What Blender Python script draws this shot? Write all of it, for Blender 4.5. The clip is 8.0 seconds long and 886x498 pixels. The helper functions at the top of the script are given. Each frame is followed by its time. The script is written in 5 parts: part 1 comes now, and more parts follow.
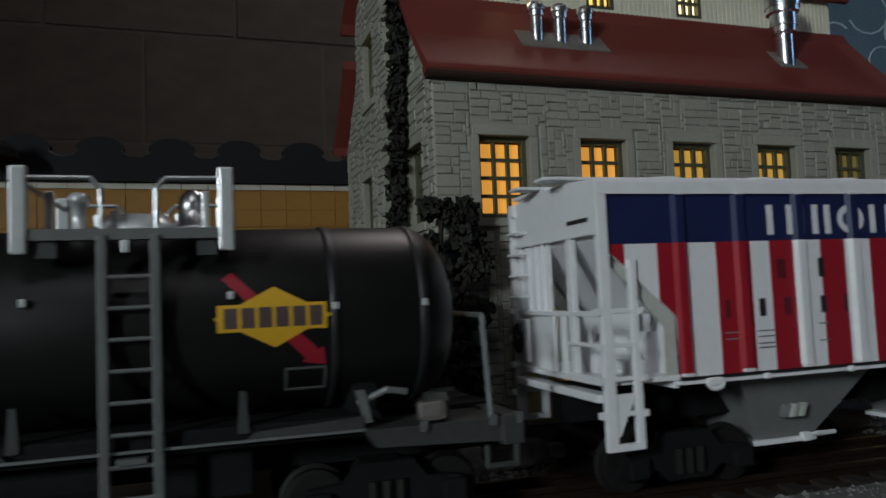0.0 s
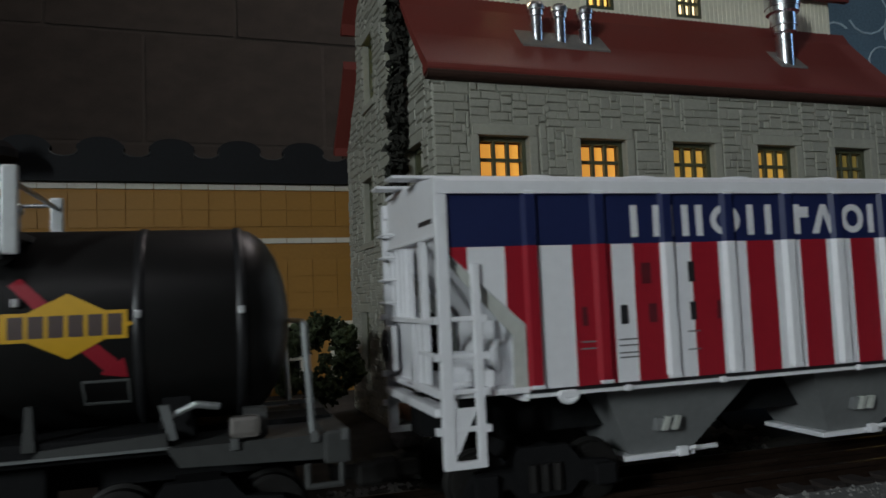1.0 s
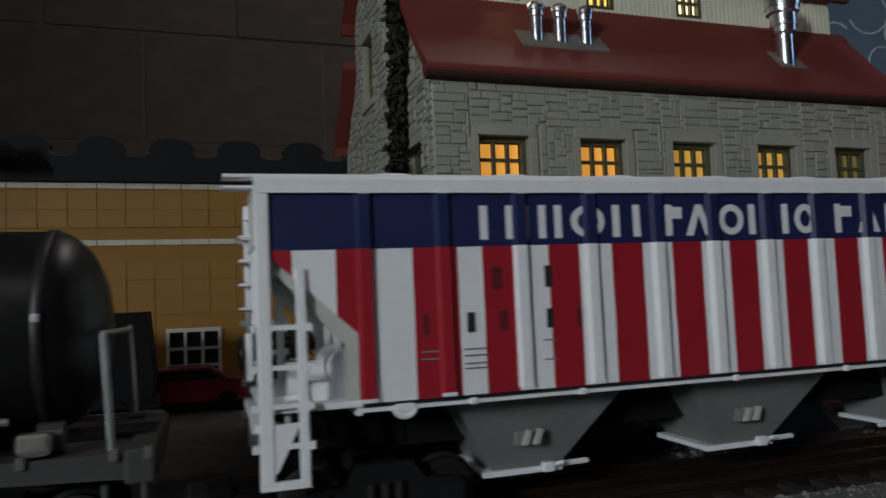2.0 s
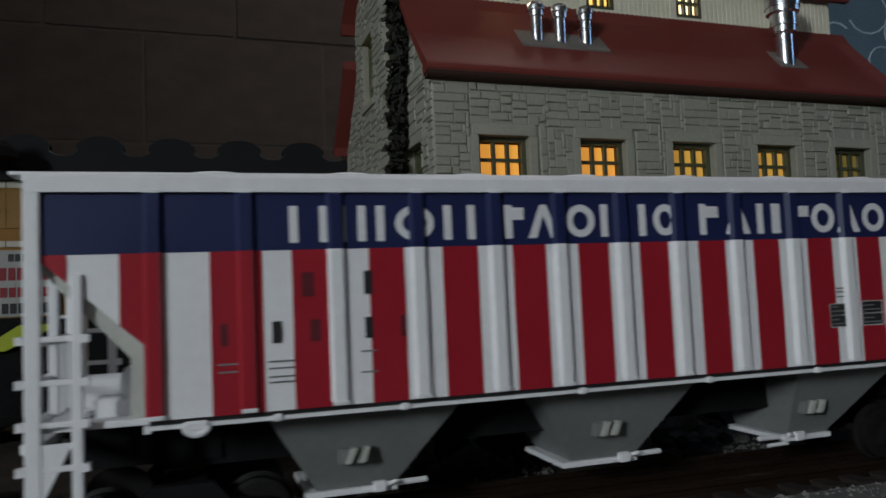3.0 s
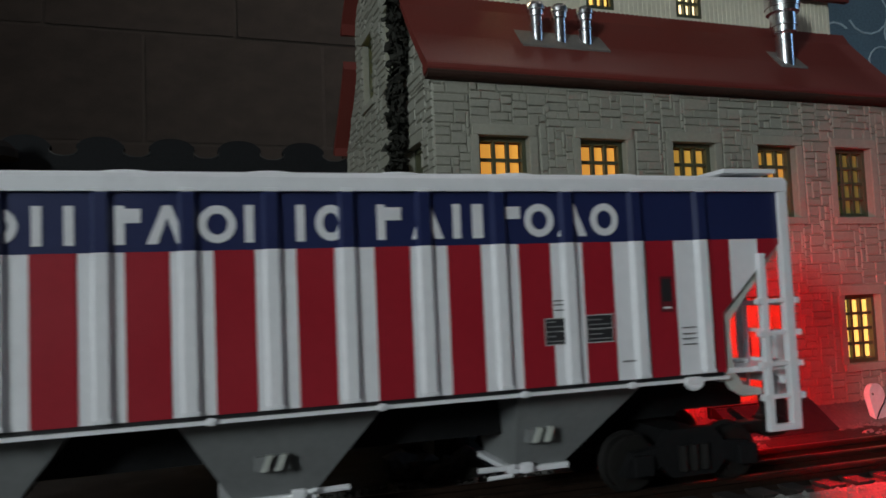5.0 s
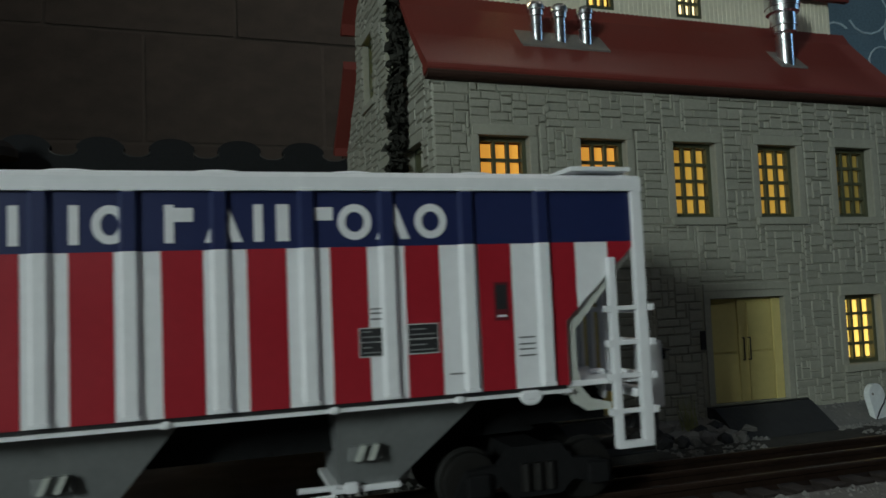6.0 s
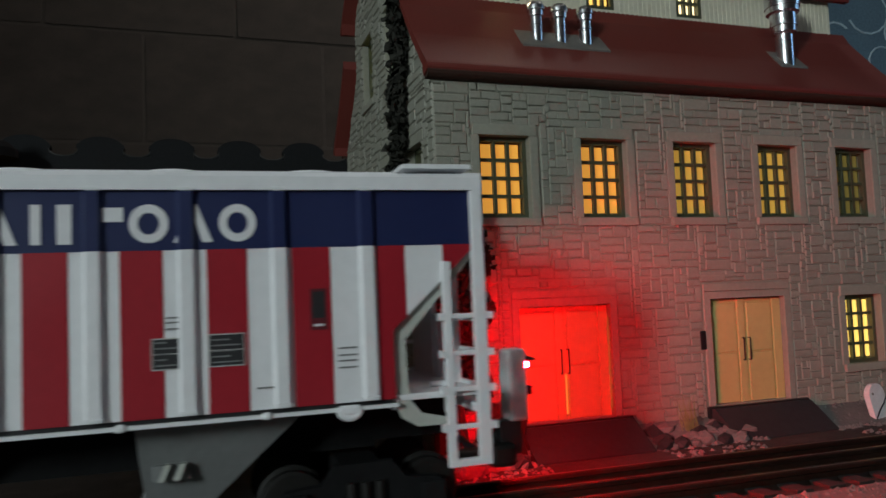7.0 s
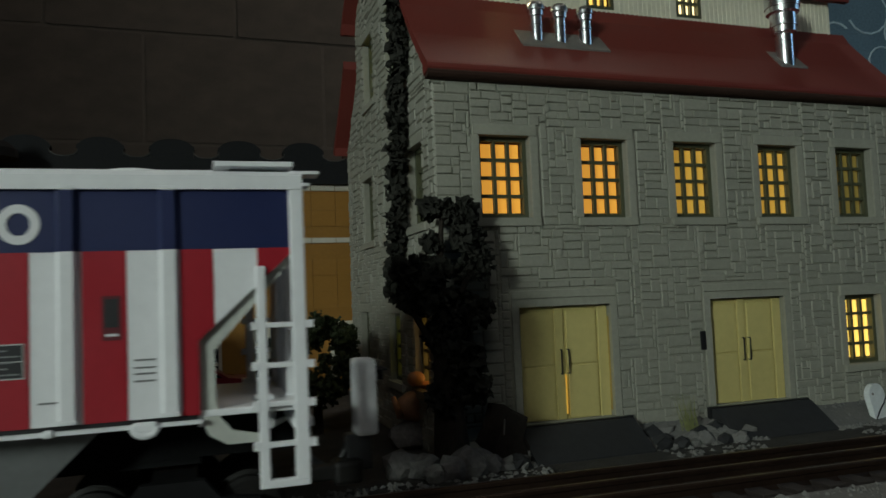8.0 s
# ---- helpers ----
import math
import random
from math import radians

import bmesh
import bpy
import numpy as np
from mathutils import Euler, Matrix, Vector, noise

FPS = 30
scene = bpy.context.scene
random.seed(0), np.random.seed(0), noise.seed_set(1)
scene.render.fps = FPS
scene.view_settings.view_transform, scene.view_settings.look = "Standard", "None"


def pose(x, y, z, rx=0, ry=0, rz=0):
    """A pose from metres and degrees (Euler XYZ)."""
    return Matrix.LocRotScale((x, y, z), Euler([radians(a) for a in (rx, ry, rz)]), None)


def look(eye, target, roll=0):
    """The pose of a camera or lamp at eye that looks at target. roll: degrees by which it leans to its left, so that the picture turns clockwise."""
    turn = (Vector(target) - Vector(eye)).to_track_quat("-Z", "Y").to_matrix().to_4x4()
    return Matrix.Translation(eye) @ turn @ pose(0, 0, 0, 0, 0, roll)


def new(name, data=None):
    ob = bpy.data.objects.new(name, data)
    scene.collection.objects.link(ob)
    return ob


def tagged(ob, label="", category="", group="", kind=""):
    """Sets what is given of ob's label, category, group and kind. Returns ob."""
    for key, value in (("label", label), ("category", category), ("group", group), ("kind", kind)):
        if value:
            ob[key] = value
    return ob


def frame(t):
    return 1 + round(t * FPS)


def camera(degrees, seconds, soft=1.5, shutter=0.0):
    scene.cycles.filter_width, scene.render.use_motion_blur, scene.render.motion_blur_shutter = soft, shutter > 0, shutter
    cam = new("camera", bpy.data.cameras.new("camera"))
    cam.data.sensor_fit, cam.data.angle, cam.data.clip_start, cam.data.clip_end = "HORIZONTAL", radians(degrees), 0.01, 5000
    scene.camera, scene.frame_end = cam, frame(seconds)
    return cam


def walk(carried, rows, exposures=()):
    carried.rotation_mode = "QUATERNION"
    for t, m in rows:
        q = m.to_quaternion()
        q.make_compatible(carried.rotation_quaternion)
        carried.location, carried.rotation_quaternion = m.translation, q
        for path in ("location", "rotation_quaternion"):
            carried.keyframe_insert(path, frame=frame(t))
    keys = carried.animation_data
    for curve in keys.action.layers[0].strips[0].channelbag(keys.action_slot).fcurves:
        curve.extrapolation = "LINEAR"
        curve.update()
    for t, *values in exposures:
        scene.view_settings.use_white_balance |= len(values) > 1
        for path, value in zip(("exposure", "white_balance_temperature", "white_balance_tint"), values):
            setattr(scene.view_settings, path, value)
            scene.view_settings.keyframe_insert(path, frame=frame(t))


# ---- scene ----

# Model railway in a basement, 1:48. Metres; x along the stone building, y away from the camera, table top at z = 0.
EYE = Vector((0.0, 0.0, 0.072))
YAW, PITCH, ROLL = radians(18.84), radians(3.70), 2.21
cam = camera(61.56, 8.0, soft=1.6, shutter=0.7)
AIM = EYE + Vector((math.sin(YAW) * math.cos(PITCH), math.cos(YAW) * math.cos(PITCH), math.sin(PITCH)))
walk(cam, [(0.0, look(EYE, AIM, -ROLL)), (8.0, look(EYE, AIM, -ROLL))], exposures=[(0.0, 0.0, 6250, 19), (2.5, 0.0, 6350, 22), (4.2, 0.0, 6300, 19), (5.5, 0.0, 6300, 16), (6.0, 0.0, 6350, 10), (6.5, 0.0, 6350, 10), (6.8, 0.0, 6250, 14), (7.3, 0.0, 6350, 12), (8.0, 0.0, 6600, 8)])

# ---- light ----
world = bpy.data.worlds.new("world")
scene.world = world
world.use_nodes = True
world.node_tree.nodes["Background"].inputs[0].default_value = (0.6, 0.7, 1.0, 1)
world.node_tree.nodes["Background"].inputs[1].default_value = 0.02
scene.view_settings.exposure = 0.0


def lamp(name, kind, m, power, colour, size=0.1, size_y=0.0, spread=180):
    d = bpy.data.lights.new(name, kind)
    d.energy, d.color = power, colour
    if kind == "AREA":
        d.shape = "RECTANGLE"
        d.size, d.size_y, d.spread = size, size_y or size, radians(spread)
    else:
        d.shadow_soft_size = size
    ob = new(name, d)
    ob.matrix_world = m
    return ob


CEILING_LAMP = Vector((-0.25, -0.9, 1.40))
WORK_LAMP = Vector((-0.98, -0.69, 0.42))
lamp("ceiling_lamp_light", "AREA", look(CEILING_LAMP - Vector((0, 0, 0.02)), (0.12, 0.32, 0.1)), 0.9, (0.90, 0.98, 1.0), 0.5, 0.12)
REAR_LAMP = Vector((0.62, 0.92, 1.38))
lamp("rear_ceiling_lamp_light", "AREA", look(REAR_LAMP - Vector((0, 0, 0.02)), (0.3, 0.75, 0.1)), 2.3, (1.0, 0.93, 0.84), 0.5, 0.12)
lamp("work_lamp_light", "AREA", look(WORK_LAMP, (0.34, 0.31, 0.08)), 1.7, (0.86, 1.0, 0.95), 0.11, 0.24, 80)
lamp("blue_lamp_light", "AREA", look((0.95, 0.10, 0.42), (0.45, 0.33, 0.08)), 0.19, (0.35, 0.65, 1.0), 0.05, 0.14)


# ---- materials ----
def mat(name, colour, rough=0.6, metal=0.0, var=0.12, grain=400.0, bump=0.15, emit=0.0, coat=0.0, big=40.0, per=0.0, dirt=None, dirt_amt=0.0, spec=0.5):
    m = bpy.data.materials.new(name)
    m.use_nodes = True
    nt = m.node_tree
    b = nt.nodes["Principled BSDF"]
    n = nt.nodes
    L = nt.links.new
    b.inputs["Roughness"].default_value, b.inputs["Metallic"].default_value = rough, metal
    b.inputs["Coat Weight"].default_value = coat
    b.inputs["Specular IOR Level"].default_value = spec
    co = n.new("ShaderNodeTexCoord")
    fine, wide = n.new("ShaderNodeTexNoise"), n.new("ShaderNodeTexNoise")
    fine.inputs["Scale"].default_value, wide.inputs["Scale"].default_value = grain, big
    fine.inputs["Detail"].default_value, wide.inputs["Detail"].default_value = 4, 5
    L(co.outputs["Object"], fine.inputs["Vector"])
    geo = n.new("ShaderNodeNewGeometry")
    L(geo.outputs["Position"], wide.inputs["Vector"]) if per < 0 else L(co.outputs["Object"], wide.inputs["Vector"])
    add = n.new("ShaderNodeMath")
    add.operation = "ADD"
    L(fine.outputs["Fac"], add.inputs[0])
    L(wide.outputs["Fac"], add.inputs[1])
    src = add.outputs[0]
    lo, hi = 0.6, 1.4
    if per > 0:
        info = n.new("ShaderNodeObjectInfo")
        mul = n.new("ShaderNodeMath")
        mul.operation = "MULTIPLY_ADD"
        L(info.outputs["Random"], mul.inputs[0])
        mul.inputs[1].default_value = per
        L(src, mul.inputs[2])
        isl = n.new("ShaderNodeMath")
        isl.operation = "MULTIPLY_ADD"
        L(geo.outputs["Random Per Island"], isl.inputs[0])
        isl.inputs[1].default_value = per
        L(mul.outputs[0], isl.inputs[2])
        src = isl.outputs[0]
        hi += 2 * per
    ramp = n.new("ShaderNodeMapRange")
    ramp.inputs["From Min"].default_value, ramp.inputs["From Max"].default_value = lo, hi
    ramp.inputs["To Min"].default_value, ramp.inputs["To Max"].default_value = 1 - var, 1 + var
    L(src, ramp.inputs["Value"])
    mix = n.new("ShaderNodeVectorMath")
    mix.operation = "SCALE"
    mix.inputs[0].default_value = colour
    L(ramp.outputs[0], mix.inputs["Scale"])
    out = mix.outputs[0]
    if dirt:
        dm = n.new("ShaderNodeMix")
        dm.data_type = "RGBA"
        dr = n.new("ShaderNodeMapRange")
        dr.inputs["From Min"].default_value, dr.inputs["From Max"].default_value = 0.5, 0.75
        dr.inputs["To Max"].default_value = dirt_amt
        L(wide.outputs["Fac"], dr.inputs["Value"])
        L(dr.outputs[0], dm.inputs["Factor"])
        L(out, dm.inputs["A"])
        dm.inputs["B"].default_value = (*dirt, 1)
        out = dm.outputs["Result"]
    L(out, b.inputs["Base Color"])
    rr = n.new("ShaderNodeMapRange")
    rr.inputs["To Min"].default_value, rr.inputs["To Max"].default_value = max(0.03, rough - 0.1), min(1, rough + 0.12)
    L(wide.outputs["Fac"], rr.inputs["Value"])
    L(rr.outputs[0], b.inputs["Roughness"])
    if bump:
        bp = n.new("ShaderNodeBump")
        bp.inputs["Strength"].default_value, bp.inputs["Distance"].default_value = bump, 0.0006
        L(add.outputs[0], bp.inputs["Height"])
        L(bp.outputs[0], b.inputs["Normal"])
    if emit:
        b.inputs["Emission Strength"].default_value = emit
        L(out, b.inputs["Emission Color"])
    return m


M_STONE = mat("moulded_stone", (0.30, 0.295, 0.245), 0.62, var=0.16, grain=700, bump=0.25, big=18, per=0.12, dirt=(0.16, 0.155, 0.125), dirt_amt=0.35)
M_MORTAR = mat("stone_joint", (0.28, 0.275, 0.225), 0.7, var=0.15, big=20)
M_TRIM = mat("stone_trim", (0.31, 0.305, 0.25), 0.6, var=0.12, grain=500, big=25)
M_ROOF = mat("red_roof_plastic", (0.165, 0.026, 0.018), 0.62, var=0.14, grain=900, bump=0.12, big=22)
# Darker than the roof: shade of the rounded eave, put into the colour.
M_EAVE_SHADE = mat("eave_shade_brown", (0.050, 0.026, 0.019), 0.8, var=0.2, spec=0.2)
M_CLAP = mat("clapboard", (0.72, 0.69, 0.55), 0.6, var=0.1)
M_SASH = mat("dark_green_sash", (0.075, 0.08, 0.045), 0.5)
M_DOOR = mat("pale_yellow_door", (0.58, 0.49, 0.19), 0.5, var=0.08, grain=300, big=30)
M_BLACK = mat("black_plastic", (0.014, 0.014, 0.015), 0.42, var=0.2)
M_MATTE = mat("matt_black_plastic", (0.009, 0.009, 0.0095), 0.8, var=0.3, spec=0.12)
M_RAMP = mat("black_rubber_ramp", (0.018, 0.018, 0.019), 0.75, var=0.3, grain=250, bump=0.4)
M_CHROME = mat("chrome", (0.80, 0.81, 0.83), 0.25, 1.0, var=0.05, bump=0.0)
M_STEEL = mat("silver_paint", (0.36, 0.38, 0.38), 0.30, 0.7, var=0.1)
M_POST = mat("bright_aluminium", (0.62, 0.64, 0.64), 0.3, 0.4, var=0.1)
M_LADDER = mat("dull_grey_ladder_paint", (0.12, 0.125, 0.122), 0.45, 0.2, var=0.15)
M_GALV = mat("galvanised_flashing", (0.20, 0.185, 0.17), 0.5, 0.3, var=0.2)
M_WHITE = mat("white_car_paint", (0.78, 0.78, 0.80), 0.42, var=0.05, grain=300, bump=0.05, coat=0.15, big=30)
M_RED = mat("red_car_paint", (0.34, 0.013, 0.024), 0.42, var=0.08, bump=0.05, coat=0.15)
M_NAVY = mat("navy_car_paint", (0.013, 0.020, 0.078), 0.42, var=0.08, bump=0.05, coat=0.15)
M_LETTER = mat("white_lettering", (0.70, 0.70, 0.72), 0.5, var=0.06, bump=0.0)
M_DECAL = mat("black_lettering", (0.02, 0.02, 0.022), 0.5, var=0.1, bump=0.0)
M_FADED = mat("faded_dark_lettering", (0.11, 0.012, 0.018), 0.5, var=0.2, bump=0.0)
# Light in colour: shaded white on end flanges and gussets, highlight on brackets.
M_PALE = mat("bay_light_and_shade", (0.46, 0.47, 0.43), 0.5, var=0.1, big=50)
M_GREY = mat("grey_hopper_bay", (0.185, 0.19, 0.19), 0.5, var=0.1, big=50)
M_TANK = mat("black_tank_paint", (0.0075, 0.0073, 0.007), 0.40, var=0.2, grain=200, bump=0.06, spec=0.3, big=30)
M_FRAME = mat("dark_grey_frame", (0.055, 0.057, 0.055), 0.5, 0.2, spec=0.3, var=0.15)
M_GOLD = mat("yellow_decal", (0.62, 0.35, 0.015), 0.45, var=0.06, bump=0.0)
M_DRED = mat("red_decal", (0.30, 0.010, 0.022), 0.45, var=0.06, bump=0.0)
M_MAUVE = mat("dull_band_decal", (0.075, 0.05, 0.045), 0.5, bump=0.0)
M_RUST = mat("dark_wheel_steel", (0.014, 0.013, 0.012), 0.55, 0.2, spec=0.25, var=0.3)
M_RAIL = mat("weathered_rail", (0.065, 0.040, 0.029), 0.38, 0.8, var=0.25, big=60)
M_TIE = mat("dark_brown_tie", (0.022, 0.015, 0.012), 0.8, var=0.35)
M_SOIL = mat("dark_table_scenery", (0.032, 0.028, 0.024), 0.95, var=0.5, grain=900, bump=0.8, big=60, dirt=(0.07, 0.066, 0.058), dirt_amt=0.6)
M_GRAVEL = mat("grey_gravel", (0.15, 0.146, 0.136), 0.85, var=0.4, grain=600, bump=0.5, big=60, per=0.4)
M_ROCK = mat("dull_grey_rock", (0.14, 0.135, 0.13), 0.9, var=0.4, grain=500, bump=0.6, big=90, spec=0.2)
M_YELLOW = mat("ochre_tile", (0.36, 0.175, 0.03), 0.55, var=0.1, grain=500, big=14, per=0.10)
M_CREAM = mat("cream_trim_tile", (0.66, 0.62, 0.52), 0.5, var=0.1, per=0.1)
M_DARKTRIM = mat("charcoal_cornice", (0.014, 0.015, 0.0165), 0.7, var=0.25, spec=0.2)
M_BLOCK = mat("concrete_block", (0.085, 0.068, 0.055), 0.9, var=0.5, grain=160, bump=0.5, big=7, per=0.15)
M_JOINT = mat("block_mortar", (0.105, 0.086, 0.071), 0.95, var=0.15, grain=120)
# Pale so that the unseen room throws fill light back into the shade.
M_ROOM = mat("bounce_wall", (0.60, 0.58, 0.54), 0.9, var=0.2, grain=20, big=2)
M_LEAF = mat("dark_foliage", (0.03, 0.03, 0.025), 0.9, spec=0.1, var=0.6, grain=500, bump=0.5)
M_BUSH = mat("olive_bush_foliage", (0.045, 0.062, 0.022), 0.75, var=0.6, grain=400, bump=0.4, per=0.5)
M_BARK = mat("dark_bark", (0.026, 0.021, 0.017), 0.9, spec=0.15, var=0.4, bump=0.6)
M_TUFT = mat("dry_grass", (0.22, 0.23, 0.09), 0.8, var=0.4)
M_TOMB = mat("pale_tombstone", (0.74, 0.77, 0.77), 0.6, var=0.15, big=90, dirt=(0.3, 0.33, 0.34), dirt_amt=0.6)
M_FIG = mat("tan_figurine_plastic", (0.48, 0.25, 0.14), 0.5, var=0.15)
M_POSTER = mat("grey_poster", (0.46, 0.46, 0.44), 0.6, var=0.06)
M_LIME = mat("lime_plastic", (0.42, 0.50, 0.02), 0.45, var=0.06)
M_CARRED = mat("dark_red_car_paint", (0.17, 0.007, 0.02), 0.3, coat=0.5)
M_ICE = mat("pale_blue_printed_card", (0.13, 0.20, 0.25), 0.5, var=0.3, big=14)
M_FROST = mat("frost_white_print", (0.55, 0.68, 0.74), 0.5, var=0.2)
M_EOT = mat("frosted_white_plastic", (0.60, 0.60, 0.61), 0.45, var=0.1)
M_GLASSDARK = mat("dark_window_glass", (0.012, 0.013, 0.015), 0.15, var=0.1, bump=0)
M_LAMPGLOW = mat("lamp_diffuser", (1.0, 0.97, 0.90), 0.5, var=0.01, bump=0, emit=4.0)
M_LED = mat("red_led", (1.0, 0.001, 0.004), 0.4, var=0.01, bump=0, emit=16500.0)


def glow(name, colour, strength):
    return mat(name, colour, 0.4, var=0.10, grain=60, bump=0.0, big=45, emit=strength)


M_LIT = [glow("amber_lit_pane", (0.80, 0.36, 0.050), 0.72), glow("soft_amber_lit_pane", (0.62, 0.36, 0.055), 0.55), glow("dim_amber_lit_pane", (0.24, 0.18, 0.04), 0.28),
         glow("faint_lit_pane", (0.12, 0.10, 0.03), 0.45), glow("bright_yellow_pane", (1.0, 0.66, 0.13), 1.25), glow("white_hot_pane", (1.0, 0.80, 0.40), 2.2), glow("lime_lit_pane", (0.42, 0.40, 0.04), 0.7), glow("glaring_warm_pane", (1.0, 0.74, 0.38), 40.0), glow("bright_amber_pane", (1.0, 0.56, 0.14), 1.1)]


# ---- mesh helpers ----
def part(name, bm, material, parent=None, label="", smooth=False):
    me = bpy.data.meshes.new(name)
    bmesh.ops.recalc_face_normals(bm, faces=bm.faces)
    bm.to_mesh(me)
    bm.free()
    me.materials.append(material)
    if smooth:
        for p in me.polygons:
            p.use_smooth = True
    ob = new(name, me)
    ob.parent = parent
    if label:
        tagged(ob, label)
    return ob


def empty(name, m=None):
    ob = new(name)
    ob.empty_display_size = 0.01
    if m is not None:
        ob.matrix_world = m
    return ob


def box(x0, x1, y0, y1, z0, z1, bm=None, bevel=0.0, m=None):
    bm = bm or bmesh.new()
    t = Matrix.Translation(((x0 + x1) / 2, (y0 + y1) / 2, (z0 + z1) / 2)) @ Matrix.Diagonal((abs(x1 - x0), abs(y1 - y0), abs(z1 - z0), 1))
    r = bmesh.ops.create_cube(bm, size=1, matrix=(m @ t) if m is not None else t)
    if bevel:
        es = list({e for v in r["verts"] for e in v.link_edges})
        bmesh.ops.bevel(bm, geom=es, offset=bevel, segments=2, affect="EDGES", profile=0.5)
    return bm


def cyl(p0, p1, r0, r1=None, bm=None, seg=16, caps=True):
    bm = bm or bmesh.new()
    a, b = Vector(p0), Vector(p1)
    d = b - a
    m = Matrix.Translation((a + b) / 2) @ d.to_track_quat("Z", "Y").to_matrix().to_4x4()
    bmesh.ops.create_cone(bm, cap_ends=caps, segments=seg, radius1=r0, radius2=r0 if r1 is None else r1, depth=d.length, matrix=m)
    return bm


def ball(c, r, bm=None, seg=12, squash=(1, 1, 1)):
    bm = bm or bmesh.new()
    bmesh.ops.create_uvsphere(bm, u_segments=seg, v_segments=max(6, seg // 2), radius=r, matrix=Matrix.Translation(c) @ Matrix.Diagonal((*squash, 1)))
    return bm


def prism(poly, axis, a, b, bm=None):
    """Extrudes a polygon of (u, v) from a to b along an axis: y gives (u, w, v), x gives (w, u, v), z gives (u, v, w)."""
    bm = bm or bmesh.new()
    put = {"y": lambda u, v, w: (u, w, v), "x": lambda u, v, w: (w, u, v), "z": lambda u, v, w: (u, v, w)}[axis]
    lo = [bm.verts.new(put(u, v, a)) for u, v in poly]
    hi = [bm.verts.new(put(u, v, b)) for u, v in poly]
    bm.faces.new(lo)
    bm.faces.new(hi[::-1])
    for i in range(len(poly)):
        j = (i + 1) % len(poly)
        bm.faces.new((lo[i], lo[j], hi[j], hi[i]))
    return bm


def tube(points, r, bm=None, seg=8):
    bm = bm or bmesh.new()
    for p, q in zip(points, points[1:]):
        cyl(p, q, r, bm=bm, seg=seg)
    for p in points[1:-1]:
        ball(p, r, bm=bm, seg=8)
    return bm


def lathe(profile, seg=24, bm=None, m=None):
    """Turns (radius, height) pairs about z."""
    bm = bm or bmesh.new()
    rings = []
    for r, z in profile:
        ring = [Vector((r * math.cos(2 * math.pi * i / seg), r * math.sin(2 * math.pi * i / seg), z)) for i in range(seg)]
        rings.append([bm.verts.new(m @ v if m is not None else v) for v in ring])
    for a, b in zip(rings, rings[1:]):
        for i in range(seg):
            bm.faces.new((a[i], a[(i + 1) % seg], b[(i + 1) % seg], b[i]))
    bm.faces.new(rings[0][::-1])
    bm.faces.new(rings[-1])
    return bm


def holed(u0, u1, v0, v1, holes, axis, a, b):
    """A wall from a to b along its normal axis, with rectangular openings (u0, u1, v0, v1) that go through."""
    us = sorted({u0, u1, *[h[i] for h in holes for i in (0, 1)]})
    vs = sorted({v0, v1, *[h[i] for h in holes for i in (2, 3)]})
    us, vs = [u for u in us if u0 <= u <= u1], [v for v in vs if v0 <= v <= v1]
    put = {"y": lambda u, v, w: (u, w, v), "x": lambda u, v, w: (w, u, v)}[axis]
    bm = bmesh.new()
    grid = {}

    def vert(i, j, w):
        if (i, j, w) not in grid:
            grid[(i, j, w)] = bm.verts.new(put(us[i], vs[j], w))
        return grid[(i, j, w)]

    def solid(i, j):
        if not (0 <= i < len(us) - 1 and 0 <= j < len(vs) - 1):
            return False
        cu, cv = (us[i] + us[i + 1]) / 2, (vs[j] + vs[j + 1]) / 2
        return not any(h[0] < cu < h[1] and h[2] < cv < h[3] for h in holes)

    for i in range(len(us) - 1):
        for j in range(len(vs) - 1):
            if solid(i, j):
                for w in (a, b):
                    bm.faces.new([vert(i, j, w), vert(i + 1, j, w), vert(i + 1, j + 1, w), vert(i, j + 1, w)])
                for (di, dj), (p, q) in (((-1, 0), ((i, j), (i, j + 1))), ((1, 0), ((i + 1, j), (i + 1, j + 1))), ((0, -1), ((i, j), (i + 1, j))), ((0, 1), ((i, j + 1), (i + 1, j + 1)))):
                    if not solid(i + di, j + dj):
                        bm.faces.new([vert(*p, a), vert(*q, a), vert(*q, b), vert(*p, b)])
    return bm


def blob(c, r, bm=None, rough=0.35, seed=0, squash=(1, 1, 1), sub=1):
    bm = bm or bmesh.new()
    r0 = bmesh.ops.create_icosphere(bm, subdivisions=sub, radius=1.0)
    for v in r0["verts"]:
        k = 1 + rough * noise.noise(v.co * 1.7 + Vector((seed * 7.3, seed * 1.9, seed)))
        v.co = Vector(c) + Vector((v.co.x * squash[0], v.co.y * squash[1], v.co.z * squash[2])) * (k * r)
    return bm


